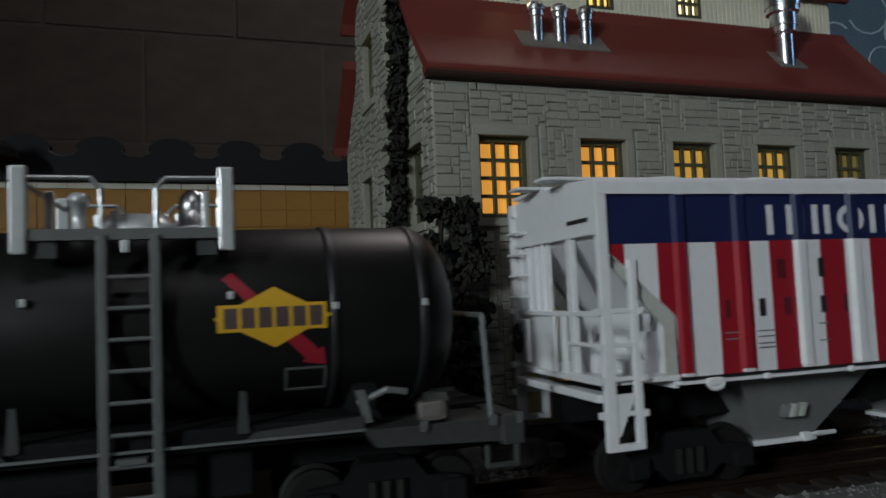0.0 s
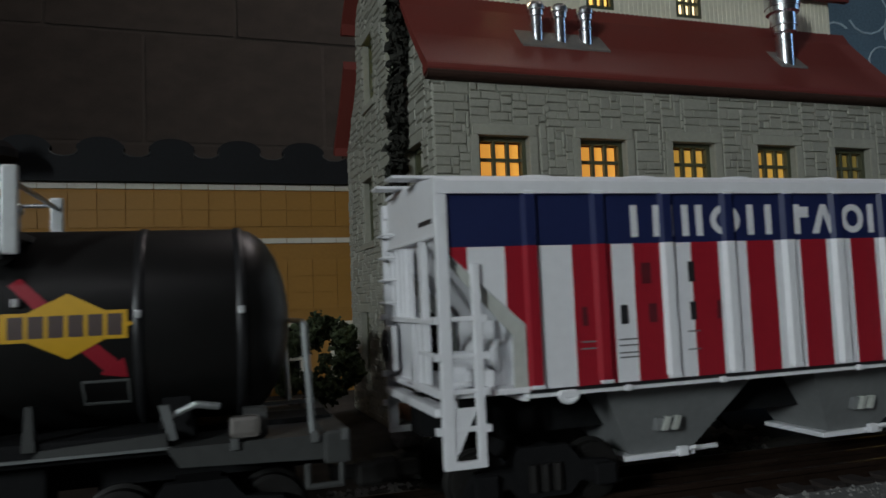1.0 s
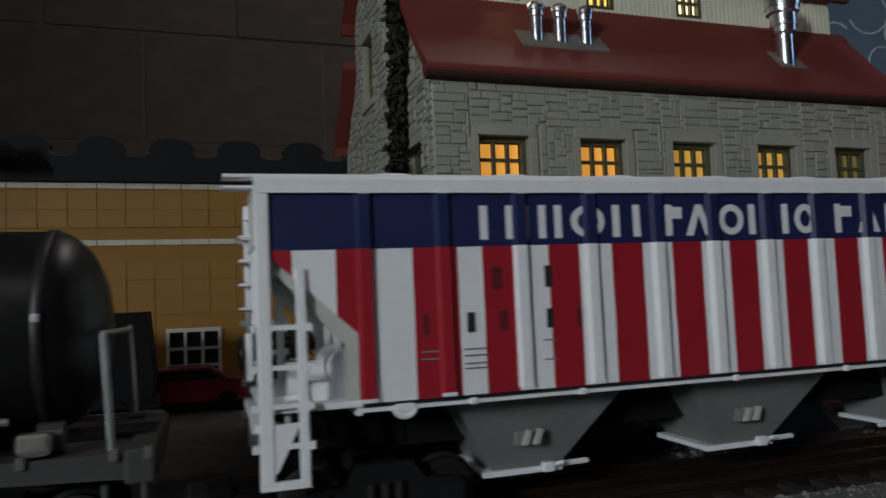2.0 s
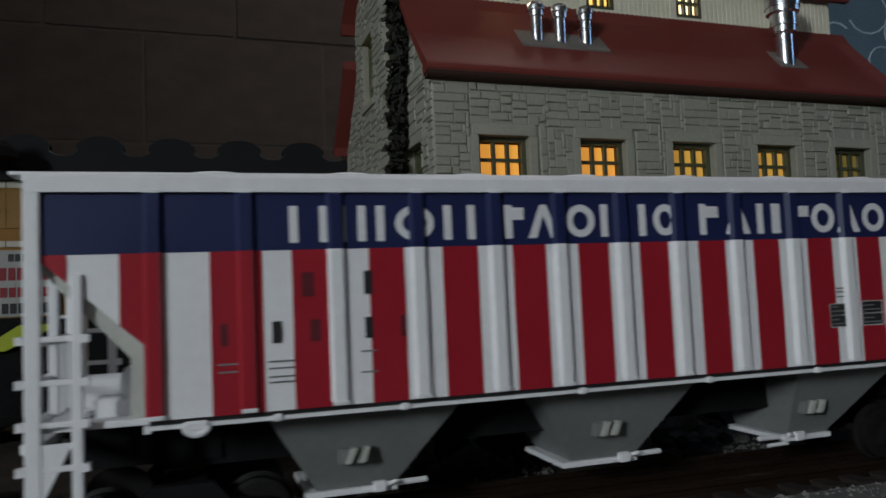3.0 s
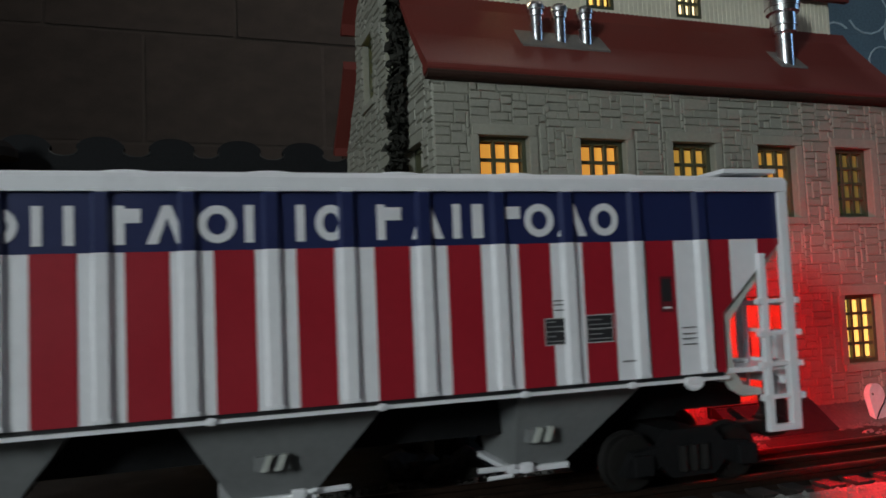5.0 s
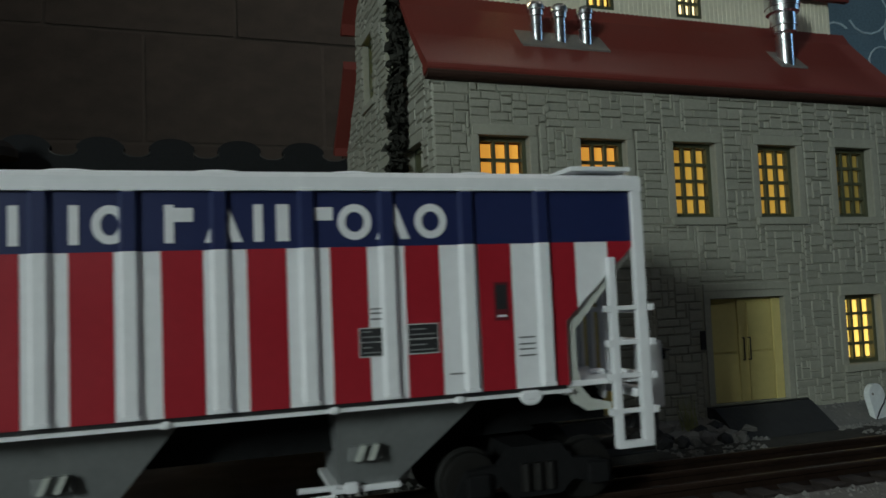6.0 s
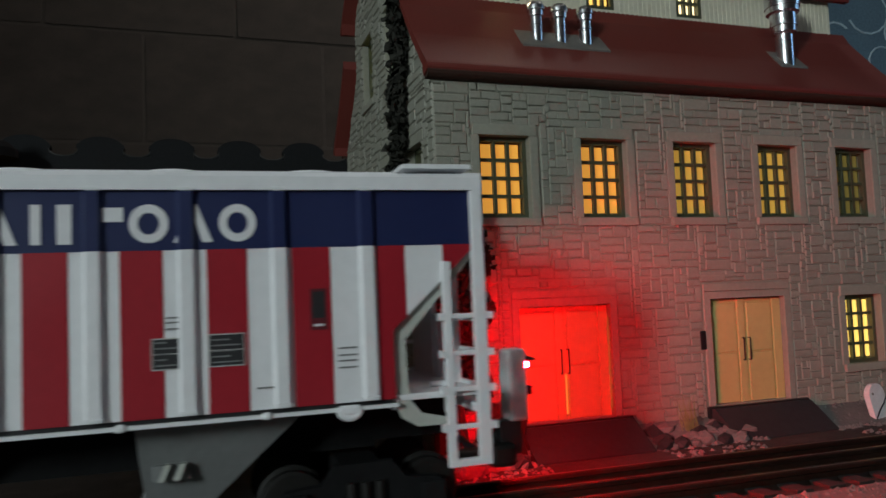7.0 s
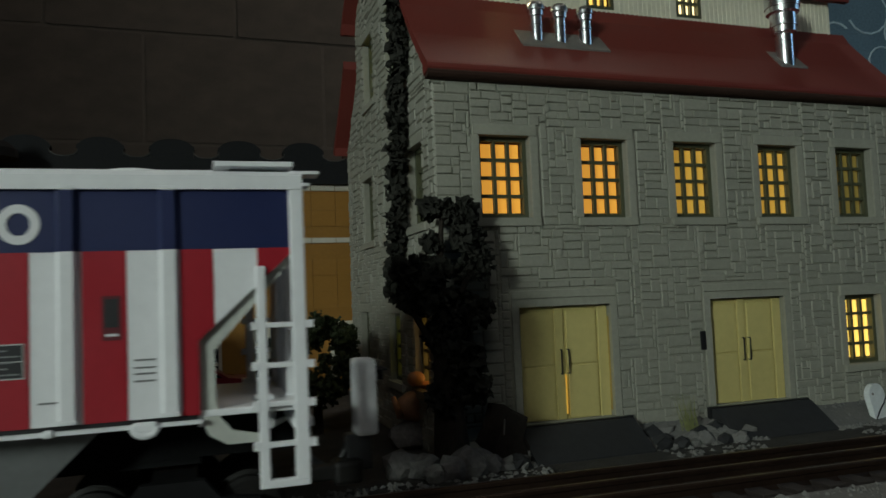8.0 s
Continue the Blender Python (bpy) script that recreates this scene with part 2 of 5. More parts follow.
# ---- room and table ----
def room():
    g = part("ground", box(-2.5, 3.2, -1.2, 1.30, -0.03, 0.0), M_SOIL)
    tagged(g, "dark gritty scenery surface on the layout table", "ground", kind="structure")
    f = part("floor", box(-4, 4, -3, 1.45, -1.05, -1.0), M_ROOM)
    tagged(f, "bare grey basement floor slab", "floor", kind="structure")
    c = part("ceiling", box(-4, 4, -3, 1.6, 1.55, 1.6), M_ROOM)
    tagged(c, "pale basement ceiling boards out of view", "ceiling", kind="structure")
    for name, b in (("wall_west", (-4.1, -4, -3, 1.6)), ("wall_east", (4, 4.1, -3, 1.6)), ("wall_south", (-4.1, 4.1, -3.1, -3))):
        tagged(part(name, box(*b, -1.05, 1.6), M_ROOM), "plain pale basement wall out of view", "wall", kind="structure")
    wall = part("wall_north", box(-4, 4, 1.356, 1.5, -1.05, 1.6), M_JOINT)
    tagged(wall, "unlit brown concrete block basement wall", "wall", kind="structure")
    unit = box(-0.5, 0.5, -0.5, 0.5, -0.5, 0.5, bevel=0.02)
    first = None
    for j in range(-3, 7):
        z0 = 0.355 + 0.195 * (j - 1)
        for i in range(-5, 9):
            x0 = -0.07 + 0.31 * i + (0.155 if j % 2 == 0 else 0)
            if first is None:
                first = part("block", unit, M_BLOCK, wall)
                ob = first
            else:
                ob = new("block", first.data)
                ob.parent = wall
            ob.location, ob.scale = (x0 + 0.155, 1.358 + random.uniform(-0.001, 0.001), z0 + 0.0975), (0.304, 0.007, 0.189)


def ceiling_lamp(place, aim):
    root = empty("ceiling_lamp", look(place, aim))
    tagged(root, "rectangular ceiling lamp with a pale diffuser", "lamp", group="ceiling lamps")
    part("housing", box(-0.26, 0.26, -0.07, 0.07, 0.03, 0.06, bevel=0.006), M_POSTER, root)
    part("diffuser", box(-0.25, 0.25, -0.06, 0.06, 0.012, 0.028, bevel=0.003), M_LAMPGLOW, root)
    part("stem", cyl((0, 0, 0.06), (0, 0.1, 0.13), 0.01), M_POSTER, root)


def work_lamp():
    root = empty("work_lamp", look(WORK_LAMP, (0.2, 0.31, 0.07)))
    tagged(root, "small black clamp lamp on a thin stand", "lamp")
    part("shade", lathe([(0.050, 0.004), (0.056, 0.004), (0.052, 0.03), (0.030, 0.07), (0.022, 0.10), (0.0, 0.11)], 28, m=pose(0, 0, 0)), M_BLACK, root)
    part("bulb", box(-0.035, 0.035, -0.035, 0.035, 0.002, 0.004), M_LAMPGLOW, root)
    st = part("stand", cyl((WORK_LAMP.x - 0.06, WORK_LAMP.y - 0.045, 0.0), (WORK_LAMP.x - 0.06, WORK_LAMP.y - 0.045, WORK_LAMP.z + 0.03), 0.006), M_BLACK)
    tagged(st, "thin black lamp stand on the layout table", "stand")
    part("foot", cyl((WORK_LAMP.x - 0.06, WORK_LAMP.y - 0.045, 0.0), (WORK_LAMP.x - 0.06, WORK_LAMP.y - 0.045, 0.012), 0.05, seg=24), M_BLACK, st)


# ---- stone building ----
BX0, BX1, BY0, BY1 = 0.1036, 0.382, 0.31, 0.497
EAVE_Z, KNEE_Z, MON_Y0, MON_Y1, TOP_Z = 0.172, 0.2215, 0.347, 0.460, 0.246
UPPER = [0.1247 + 0.0519 * i for i in range(5)]
WIN_W, WIN_H = 0.0252, 0.0380


def window(parent, x, y, z, w, h, lit, along="x", cols=3, rows=4):
    """A sash of dark bars before lit panes, in an opening at (x, z) of width w."""
    win = empty("window")
    win.parent = parent
    win.matrix_basis = pose(x, y, z) if along == "x" else pose(y, x + w, z, 0, 0, -90)
    t = 0.0021
    fr = box(0, w, 0.0035, 0.0060, 0, t)
    box(0, w, 0.0035, 0.0060, h - t, h, fr)
    box(0, t, 0.0035, 0.0060, t, h - t, fr)
    box(w - t, w, 0.0035, 0.0060, t, h - t, fr)
    part("window_frame", fr, M_SASH, win)
    bar = 0.0016
    cw, rh = (w - 2 * t) / cols, (h - 2 * t) / rows
    mb = bmesh.new()
    for i in range(1, cols):
        box(t + i * cw - bar / 2, t + i * cw + bar / 2, 0.0040, 0.0058, t, h - t, mb)
    for j in range(1, rows):
        box(t, w - t, 0.0042, 0.0057, t + j * rh - bar / 2, t + j * rh + bar / 2, mb)
    part("muntin", mb, M_SASH, win)
    base = None
    for i in range(cols):
        for j in range(rows):
            if base is None:
                base = part("pane", box(0, cw - bar, 0, 0.0006, 0, rh - bar), lit, win)
                ob = base
            else:
                ob = new("pane", base.data)
                ob.parent = win
            ob.location = (t + i * cw + bar / 2, 0.0062, t + j * rh + bar / 2)
    return win


def double_door(parent, x0, x1, z0, z1):
    d = empty("double_door")
    d.parent = parent
    y, mid = BY0 + 0.003, (x0 + x1) / 2
    fr = box(x0 - 0.0035, x0, BY0 - 0.0012, BY0 + 0.008, z0, z1 + 0.0035)
    box(x1, x1 + 0.0035, BY0 - 0.0012, BY0 + 0.008, z0, z1 + 0.0035, fr)
    box(x0, x1, BY0 - 0.0012, BY0 + 0.008, z1, z1 + 0.0035, fr)
    part("door_frame", fr, M_TRIM, d)
    h = z1 - z0
    for a, b, inner in ((x0 + 0.0004, mid - 0.0003, 1), (mid + 0.0003, x1 - 0.0004, -1)):
        leaf = box(a, b, y, y + 0.003, z0, z1 - 0.0006)
        w = b - a
        # raised stile along the meeting edge and two recessed panels
        pa, pb = (a + 0.0012, b - 0.0055) if inner == 1 else (a + 0.0012, b - 0.0062)
        st = box(pb + 0.0012, b, y - 0.0010, y, z0, z1 - 0.0006, bevel=0.0002)
        lf = part("door_leaf", leaf, M_DOOR, d)
        part("stile", st, M_DOOR, lf)
        part("panel", box(pa, pb, y - 0.0009, y, z0 + 0.0006, z0 + 0.466 * h, bevel=0.00015), M_DOOR, lf)
        part("panel", box(pa, pb, y - 0.0009, y, z0 + 0.484 * h, z1 - 0.0028, bevel=0.0002), M_DOOR, lf)
        hx = mid - 0.0022 if inner == 1 else mid + 0.0016
        hb = tube([(hx, y, z0 + 0.40 * h), (hx, y - 0.002, z0 + 0.40 * h), (hx, y - 0.002, z0 + 0.61 * h), (hx, y, z0 + 0.61 * h)], 0.0003)
        part("handle", hb, M_BLACK, lf, "thin dark pull handle")




def stones(wall, u0, u1, v0, v1, holes, put, keep, seed, under=None):
    """Random ashlar: rectangles of a few cells, proud of the wall; those past keep are joined into one piece."""
    rnd = random.Random(seed)
    cell = 0.00192
    nu, nv = int((u1 - u0) / cell), int((v1 - v0) / cell)
    du, dv = (u1 - u0) / nu, (v1 - v0) / nv
    used = [[False] * nv for _ in range(nu)]
    for i in range(nu):
        for j in range(nv):
            cu, cv = u0 + (i + 0.5) * du, v0 + (j + 0.5) * dv
            used[i][j] = (under is not None and cv + dv > under(cu)) or any(h[0] - 0.0002 < cu < h[1] + 0.0002 and h[2] < cv < h[3] for h in holes)
    made = []
    for j in range(nv):
        for i in range(nu):
            if used[i][j]:
                continue
            w, h = rnd.choice(((6, 2), (5, 2), (7, 2), (4, 2), (3, 2), (6, 3), (5, 3), (7, 2), (3, 3), (4, 3), (6, 2), (5, 2), (8, 3), (2, 4), (4, 2), (7, 3), (4, 2), (6, 1), (2, 2), (8, 2)))
            k = 0
            while k < w and i + k < nu and not used[i + k][j]:
                k += 1
            w = k
            if w <= 2:
                h = 2 if rnd.random() < 0.7 else 4
            k = 1
            while k < h and j + k < nv and not any(used[i + a][j + k] for a in range(w)):
                k += 1
            h = k
            for a in range(w):
                for b in range(h):
                    used[i + a][j + b] = True
            made.append((u0 + i * du, u0 + (i + w) * du, v0 + j * dv, v0 + (j + h) * dv))
    g, e = 0.00016, 0.00042
    rest_v, rest_f = [], []
    kinds = {}
    for n, (a, b, c, d) in enumerate(made):
        p = 0.0006 + rnd.random() * 0.0004
        lean = rnd.uniform(-0.0002, 0.0002)
        a, b, c, d = a + g, b - g, c + g, d - g
        pts = [(a, c, 0), (b, c, 0), (b, d, 0), (a, d, 0), (a + e, c + e, p + lean), (b - e, c + e, p - lean), (b - e, d - e, p - lean), (a + e, d - e, p + lean)]
        faces = [(4, 5, 6, 7), (0, 1, 5, 4), (1, 2, 6, 5), (2, 3, 7, 6), (3, 0, 4, 7)]
        if n < keep:
            key = (round((b - a) / du, 1), round((d - c) / dv, 1), rnd.randrange(2))
            if key not in kinds:
                me = bpy.data.meshes.new("stone")
                me.from_pydata([put(u - a, v - c, w) for u, v, w in pts], [], faces)
                me.materials.append(M_STONE)
                kinds[key] = me
            ob = new("stone", kinds[key])
            ob.parent = wall
            ob.location = Vector(put(a, c, 0)) - ORIGIN[put]
        else:
            o = len(rest_v)
            rest_v += [put(u, v, w) for u, v, w in pts]
            rest_f += [tuple(o + q for q in f) for f in faces]
    if rest_v:
        me = bpy.data.meshes.new("stonework")
        me.from_pydata(rest_v, [], rest_f)
        me.materials.append(M_STONE)
        ob = new("stonework", me)
        ob.parent = wall
        tagged(ob, kind="stuff")


def put_front(u, v, w):
    return (u, BY0 - w, v)


def put_gable(u, v, w):
    return (BX0 - w, u, v)


ORIGIN = {put_front: Vector((0, BY0, 0)), put_gable: Vector((BX0, 0, 0))}
DOORS = [(0.1407, 0.1879), (0.2447, 0.2909)]
FRONT_HOLES = []
BOSSES = [(0.1597, 0.1586), (0.2161, 0.1586), (0.2719, 0.1606), (0.3289, 0.1615), (0.1630, 0.0906), (0.2420, 0.0909), (0.3215, 0.0910)]
GABLE_HOLES = []


def stone_building():
    root = empty("stone_building")
    tagged(root, "grey moulded stone model factory with red roof and lit windows", "model building")
    holes = [(x, x + WIN_W, 0.1069, 0.1069 + WIN_H) for x in UPPER]
    low = [(0.3316, 0.3316 + WIN_W, 0.028, 0.0647)]
    dh = [(a, b, 0.0135, 0.0660) for a, b in DOORS]
    front = part("front_wall", holed(BX0, BX1, 0.0, EAVE_Z + 0.006, holes + low + dh, "y", BY0, BY0 + 0.011), M_MORTAR, root)
    gw = [(0.3275, 0.3275 + 0.0245), (0.3765, 0.3765 + 0.0245), (0.4275, 0.4275 + 0.0245)]
    gh = [(a, b, 0.107, 0.145) for a, b in gw] + [(a, b, 0.028, 0.0645) for a, b in ((0.3275, 0.352), (0.3765, 0.400), (0.447, 0.4705))]
    gh += [(0.4190, 0.4430, 0.190, 0.2295), (0.3640, 0.3880, 0.190, 0.2295)]
    gable = part("gable_wall", holed(BY0 + 0.011, BY1, 0.0, EAVE_Z, [h for h in gh if h[3] < EAVE_Z], "x", BX0, BX0 + 0.008), M_MORTAR, root)
    up = part("gable_head", holed(MON_Y0, MON_Y1, EAVE_Z, TOP_Z + 0.02, [h for h in gh if h[3] > EAVE_Z], "x", BX0, BX0 + 0.008), M_MORTAR, root)
    for a, b in ((BY0, MON_Y0), (BY1, MON_Y1)):
        part("gable_shoulder", prism([(a, EAVE_Z), (b, EAVE_Z), (b, KNEE_Z)], "x", BX0, BX0 + 0.008), M_MORTAR, root)
    part("gable_peak", prism([(MON_Y0, TOP_Z + 0.02), (MON_Y1, TOP_Z + 0.02), ((MON_Y0 + MON_Y1) / 2, TOP_Z + 0.055)], "x", BX0, BX0 + 0.008), M_STONE, root)
    part("rear_wall", box(BX0 + 0.008, BX1, BY1 - 0.008, BY1, 0, EAVE_Z), M_MORTAR, root)
    part("end_wall", box(BX1 - 0.008, BX1, BY0 + 0.011, BY1 - 0.008, 0, EAVE_Z), M_MORTAR, root)
    # clerestory
    cx0, cx1 = BX0 + 0.008, BX1 - 0.006
    cw = [(0.1490, 0.1665, 0.2258, 0.2440), (0.2060, 0.2235, 0.2258, 0.2440), (0.2640, 0.2815, 0.2258, 0.2440)]
    clap = part("clerestory_wall", holed(cx0, cx1, KNEE_Z - 0.01, TOP_Z, cw, "y", MON_Y0, MON_Y0 + 0.006), M_CLAP, root)
    for k in range(90):
        x = cx0 + 0.001 + 0.0030 * k
        if x > cx1 - 0.002:
            break
        spans = [(KNEE_Z - 0.004, 0.2245)] if any(h[0] - 0.002 < x < h[1] + 0.001 for h in cw) else [(KNEE_Z - 0.004, TOP_Z)]
        for z0, z1 in spans:
            part("batten", box(x, x + 0.0011, MON_Y0 - 0.00035, MON_Y0, z0, z1), M_CLAP, clap)
    for h, lit in zip(cw, (M_LIT[7], M_LIT[4], M_LIT[5])):
        window(root, h[0], MON_Y0 - 0.003, h[2], h[1] - h[0], h[3] - h[2], lit, rows=2)
    part("clerestory_rear_wall", box(cx0, cx1, MON_Y1 - 0.006, MON_Y1, KNEE_Z - 0.01, TOP_Z), M_CLAP, root)
    # roofs: two lower slopes, two upper slopes, with soft rounded eaves
    rx0, rx1 = BX0 - 0.0040, BX1 + 0.004
    th = 0.0035
    for s in (1, -1):
        ym = (BY0 + BY1) / 2

        def yy(y, s=s, ym=ym):
            return y if s == 1 else 2 * ym - y
        low_poly = [(yy(0.3096), 0.1706), (yy(0.3056), 0.1719), (yy(0.3046), 0.1726), (yy(0.3041), 0.1735), (yy(0.3041), 0.1745), (yy(0.3045), 0.1755), (yy(0.3056), 0.1768), (yy(0.3240), 0.1955), (yy(0.3420), 0.2165), (yy(MON_Y0), KNEE_Z + 0.003), (yy(MON_Y0), KNEE_Z - 0.002), (yy(0.3260), 0.1930), (yy(0.3110), 0.1760)]
        part("roof_slope", prism(low_poly, "x", rx0 if s == 1 else rx0 - 0.005, rx1), M_ROOF, root)
        # The lip's dark brown carries the shade below the roof edge.
        part("eave_lip", prism([(yy(0.3098), 0.1692), (yy(0.3076), 0.1693), (yy(0.3060), 0.1699), (yy(0.3049), 0.1709), (yy(0.3044), 0.1721), (yy(0.3046), 0.1728), (yy(0.3098), 0.1708)], "x", rx0 + 0.0006, rx1 - 0.0006), M_EAVE_SHADE, root, "rounded eave lip with shade in its colour")
        up_poly = [(yy(0.341), TOP_Z - 0.003), (yy(0.340), TOP_Z), (yy(ym), TOP_Z + 0.062), (yy(ym), TOP_Z + 0.058), (yy(MON_Y0), TOP_Z + 0.003), (yy(0.344), TOP_Z - 0.003)]
        part("roof_slope", prism(up_poly, "x", rx0 if s == 1 else rx0 - 0.005, rx1), M_ROOF, root)
    # trim round the openings
    for h in holes + low[:1]:
        a, b, c, d = h
        part("lintel", box(a - 0.003, b + 0.0035, BY0 - 0.0013, BY0, d, d + 0.0052, bevel=0.0003), M_TRIM, front)
        part("sill", box(a - 0.003, b + 0.004, BY0 - 0.0020, BY0, c - 0.0039, c, bevel=0.0004), M_TRIM, front)
        part("jamb", box(b, b + 0.0042, BY0 - 0.0011, BY0, c, d, bevel=0.0003), M_TRIM, front)
        part("jamb", box(a - 0.0042, a, BY0 - 0.0011, BY0, c, d, bevel=0.0003), M_TRIM, front)
        FRONT_HOLES.append((a - 0.0044, b + 0.0044, c - 0.0041, d + 0.0053))
    for a, b in DOORS:
        part("lintel", box(a - 0.0035, b + 0.0035, BY0 - 0.0010, BY0, 0.0697, 0.0735, bevel=0.0003), M_TRIM, front)
        FRONT_HOLES.append((a - 0.0038, b + 0.0038, 0.0, 0.0738))
    for x, z in BOSSES:
        part("wall_boss", ball((x, BY0 - 0.0004, z), 0.0017, squash=(1.2, 0.5, 1.2)), M_STONE, front, smooth=True)
    part("string_course", box(BX0, BX1, BY0 - 0.0009, BY0, 0.0772, 0.0782, bevel=0.0002), M_TRIM, front)
    lits = [M_LIT[0], M_LIT[0], M_LIT[1], M_LIT[1], M_LIT[2], M_LIT[2]]
    for x, lit in zip(UPPER, lits):
        window(root, x, BY0, 0.1069, WIN_W, WIN_H, lit)
    for h in low:
        window(root, h[0], BY0, h[2], WIN_W, h[3] - h[2], M_LIT[4])
    for h in gh:
        wall = gable if h[3] < EAVE_Z else up
        part("lintel", box(BX0 - 0.0012, BX0, h[0] - 0.003, h[1] + 0.003, h[3], h[3] + 0.005, bevel=0.0003), M_TRIM, wall)
        part("sill", box(BX0 - 0.0016, BX0, h[0] - 0.003, h[1] + 0.003, h[2] - 0.004, h[2], bevel=0.0003), M_TRIM, wall)
        GABLE_HOLES.append((h[0] - 0.0002, h[1] + 0.0002, h[2] - 0.0042, h[3] + 0.0052))
        lit = M_LIT[8] if h[3] < 0.07 and h[0] < 0.35 else M_LIT[6] if (h[2] > 0.15 or h[3] < 0.07 and h[0] < 0.41) else M_LIT[3]
        window(root, h[0], BX0, h[2], h[1] - h[0], h[3] - h[2], lit, along="y")
    for a, b in DOORS:
        double_door(root, a, b, 0.0135, 0.0660)
    part("number_plate", box(0.2375, 0.2405, BY0 - 0.0018, BY0 - 0.0009, 0.0412, 0.0505, bevel=0.0003), M_BLACK, root, "dark plain number bar")
    # dark floor slab closes the inside
    part("inner_floor", box(BX0 + 0.008, BX1 - 0.008, BY0 + 0.011, BY1 - 0.008, 0.0, 0.003), M_BLACK, root)
    return front, gable, up, root


def roof_pipes(root):
    # three slim chrome vents on one flashing, square to the roof's foot
    def on_roof(x, y):
        return Vector((x, y, 0.1755 + (y - 0.3048) * 1.03))
    for name, x0, x1, ya, yb in (("flashing", 0.1545, 0.2030, 0.3205, 0.3350), ("flashing", 0.3105, 0.3290, 0.3200, 0.3320)):
        fl = bmesh.new()
        a, b = on_roof(0, ya), on_roof(0, yb)
        prism([(a.y, a.z), (b.y, b.z), (b.y, b.z + 0.0012), (a.y, a.z + 0.0012)], "x", x0, x1, fl)
        part(name, fl, M_GALV, root, "dull metal flashing")
    for x in (0.1652, 0.1782, 0.1928):
        p = on_roof(x, 0.3272)
        b = lathe([(0.0025, -0.003), (0.0025, 0.0070), (0.0028, 0.0071), (0.0028, 0.0080), (0.0025, 0.0081), (0.0025, 0.0118), (0.0031, 0.0121), (0.0032, 0.0150), (0.0037, 0.0154), (0.0037, 0.0176), (0.0026, 0.0196), (0.0010, 0.0204)], 40, m=Matrix.Translation(p) @ Matrix.Diagonal((1.25, 1.25, 0.92, 1)))
        part("vent_pipe", b, M_CHROME, root, "slim chrome roof vent")
    p = on_roof(0.3188, 0.3255)
    b = lathe([(0.0046, -0.005), (0.0046, 0.0078), (0.0048, 0.0079), (0.0048, 0.0086), (0.0046, 0.0087), (0.0046, 0.0148), (0.0066, 0.0160), (0.0068, 0.0192), (0.0073, 0.0194), (0.0073, 0.0204), (0.0069, 0.0206), (0.0071, 0.0262), (0.0088, 0.0272), (0.0090, 0.0300), (0.0094, 0.0302), (0.0094, 0.0360), (0.0080, 0.0400), (0.0030, 0.0430)], 48, m=Matrix.Translation(p))
    part("chimney", b, M_CHROME, root, "wide chrome chimney pipe")


def ramp(a, b):
    poly = [(BY0 - 0.0035, 0.0), (BY0 - 0.0035, 0.0125), (BY0 - 0.006, 0.0125), (0.2875, 0.0006), (0.2875, 0.0)]
    bm = prism(poly, "x", a, b)
    ob = part("door_ramp", bm, M_RAMP)
    tagged(ob, "black loading ramp before a pale yellow door", "ramp", group="loading ramps")
    part("kerb_strip", box(a - 0.0012, b + 0.0012, BY0 - 0.0035, BY0 - 0.0014, 0.0, 0.0132), M_BLACK, ob)
    return ob


# ---- yellow building and back row ----
bands = []


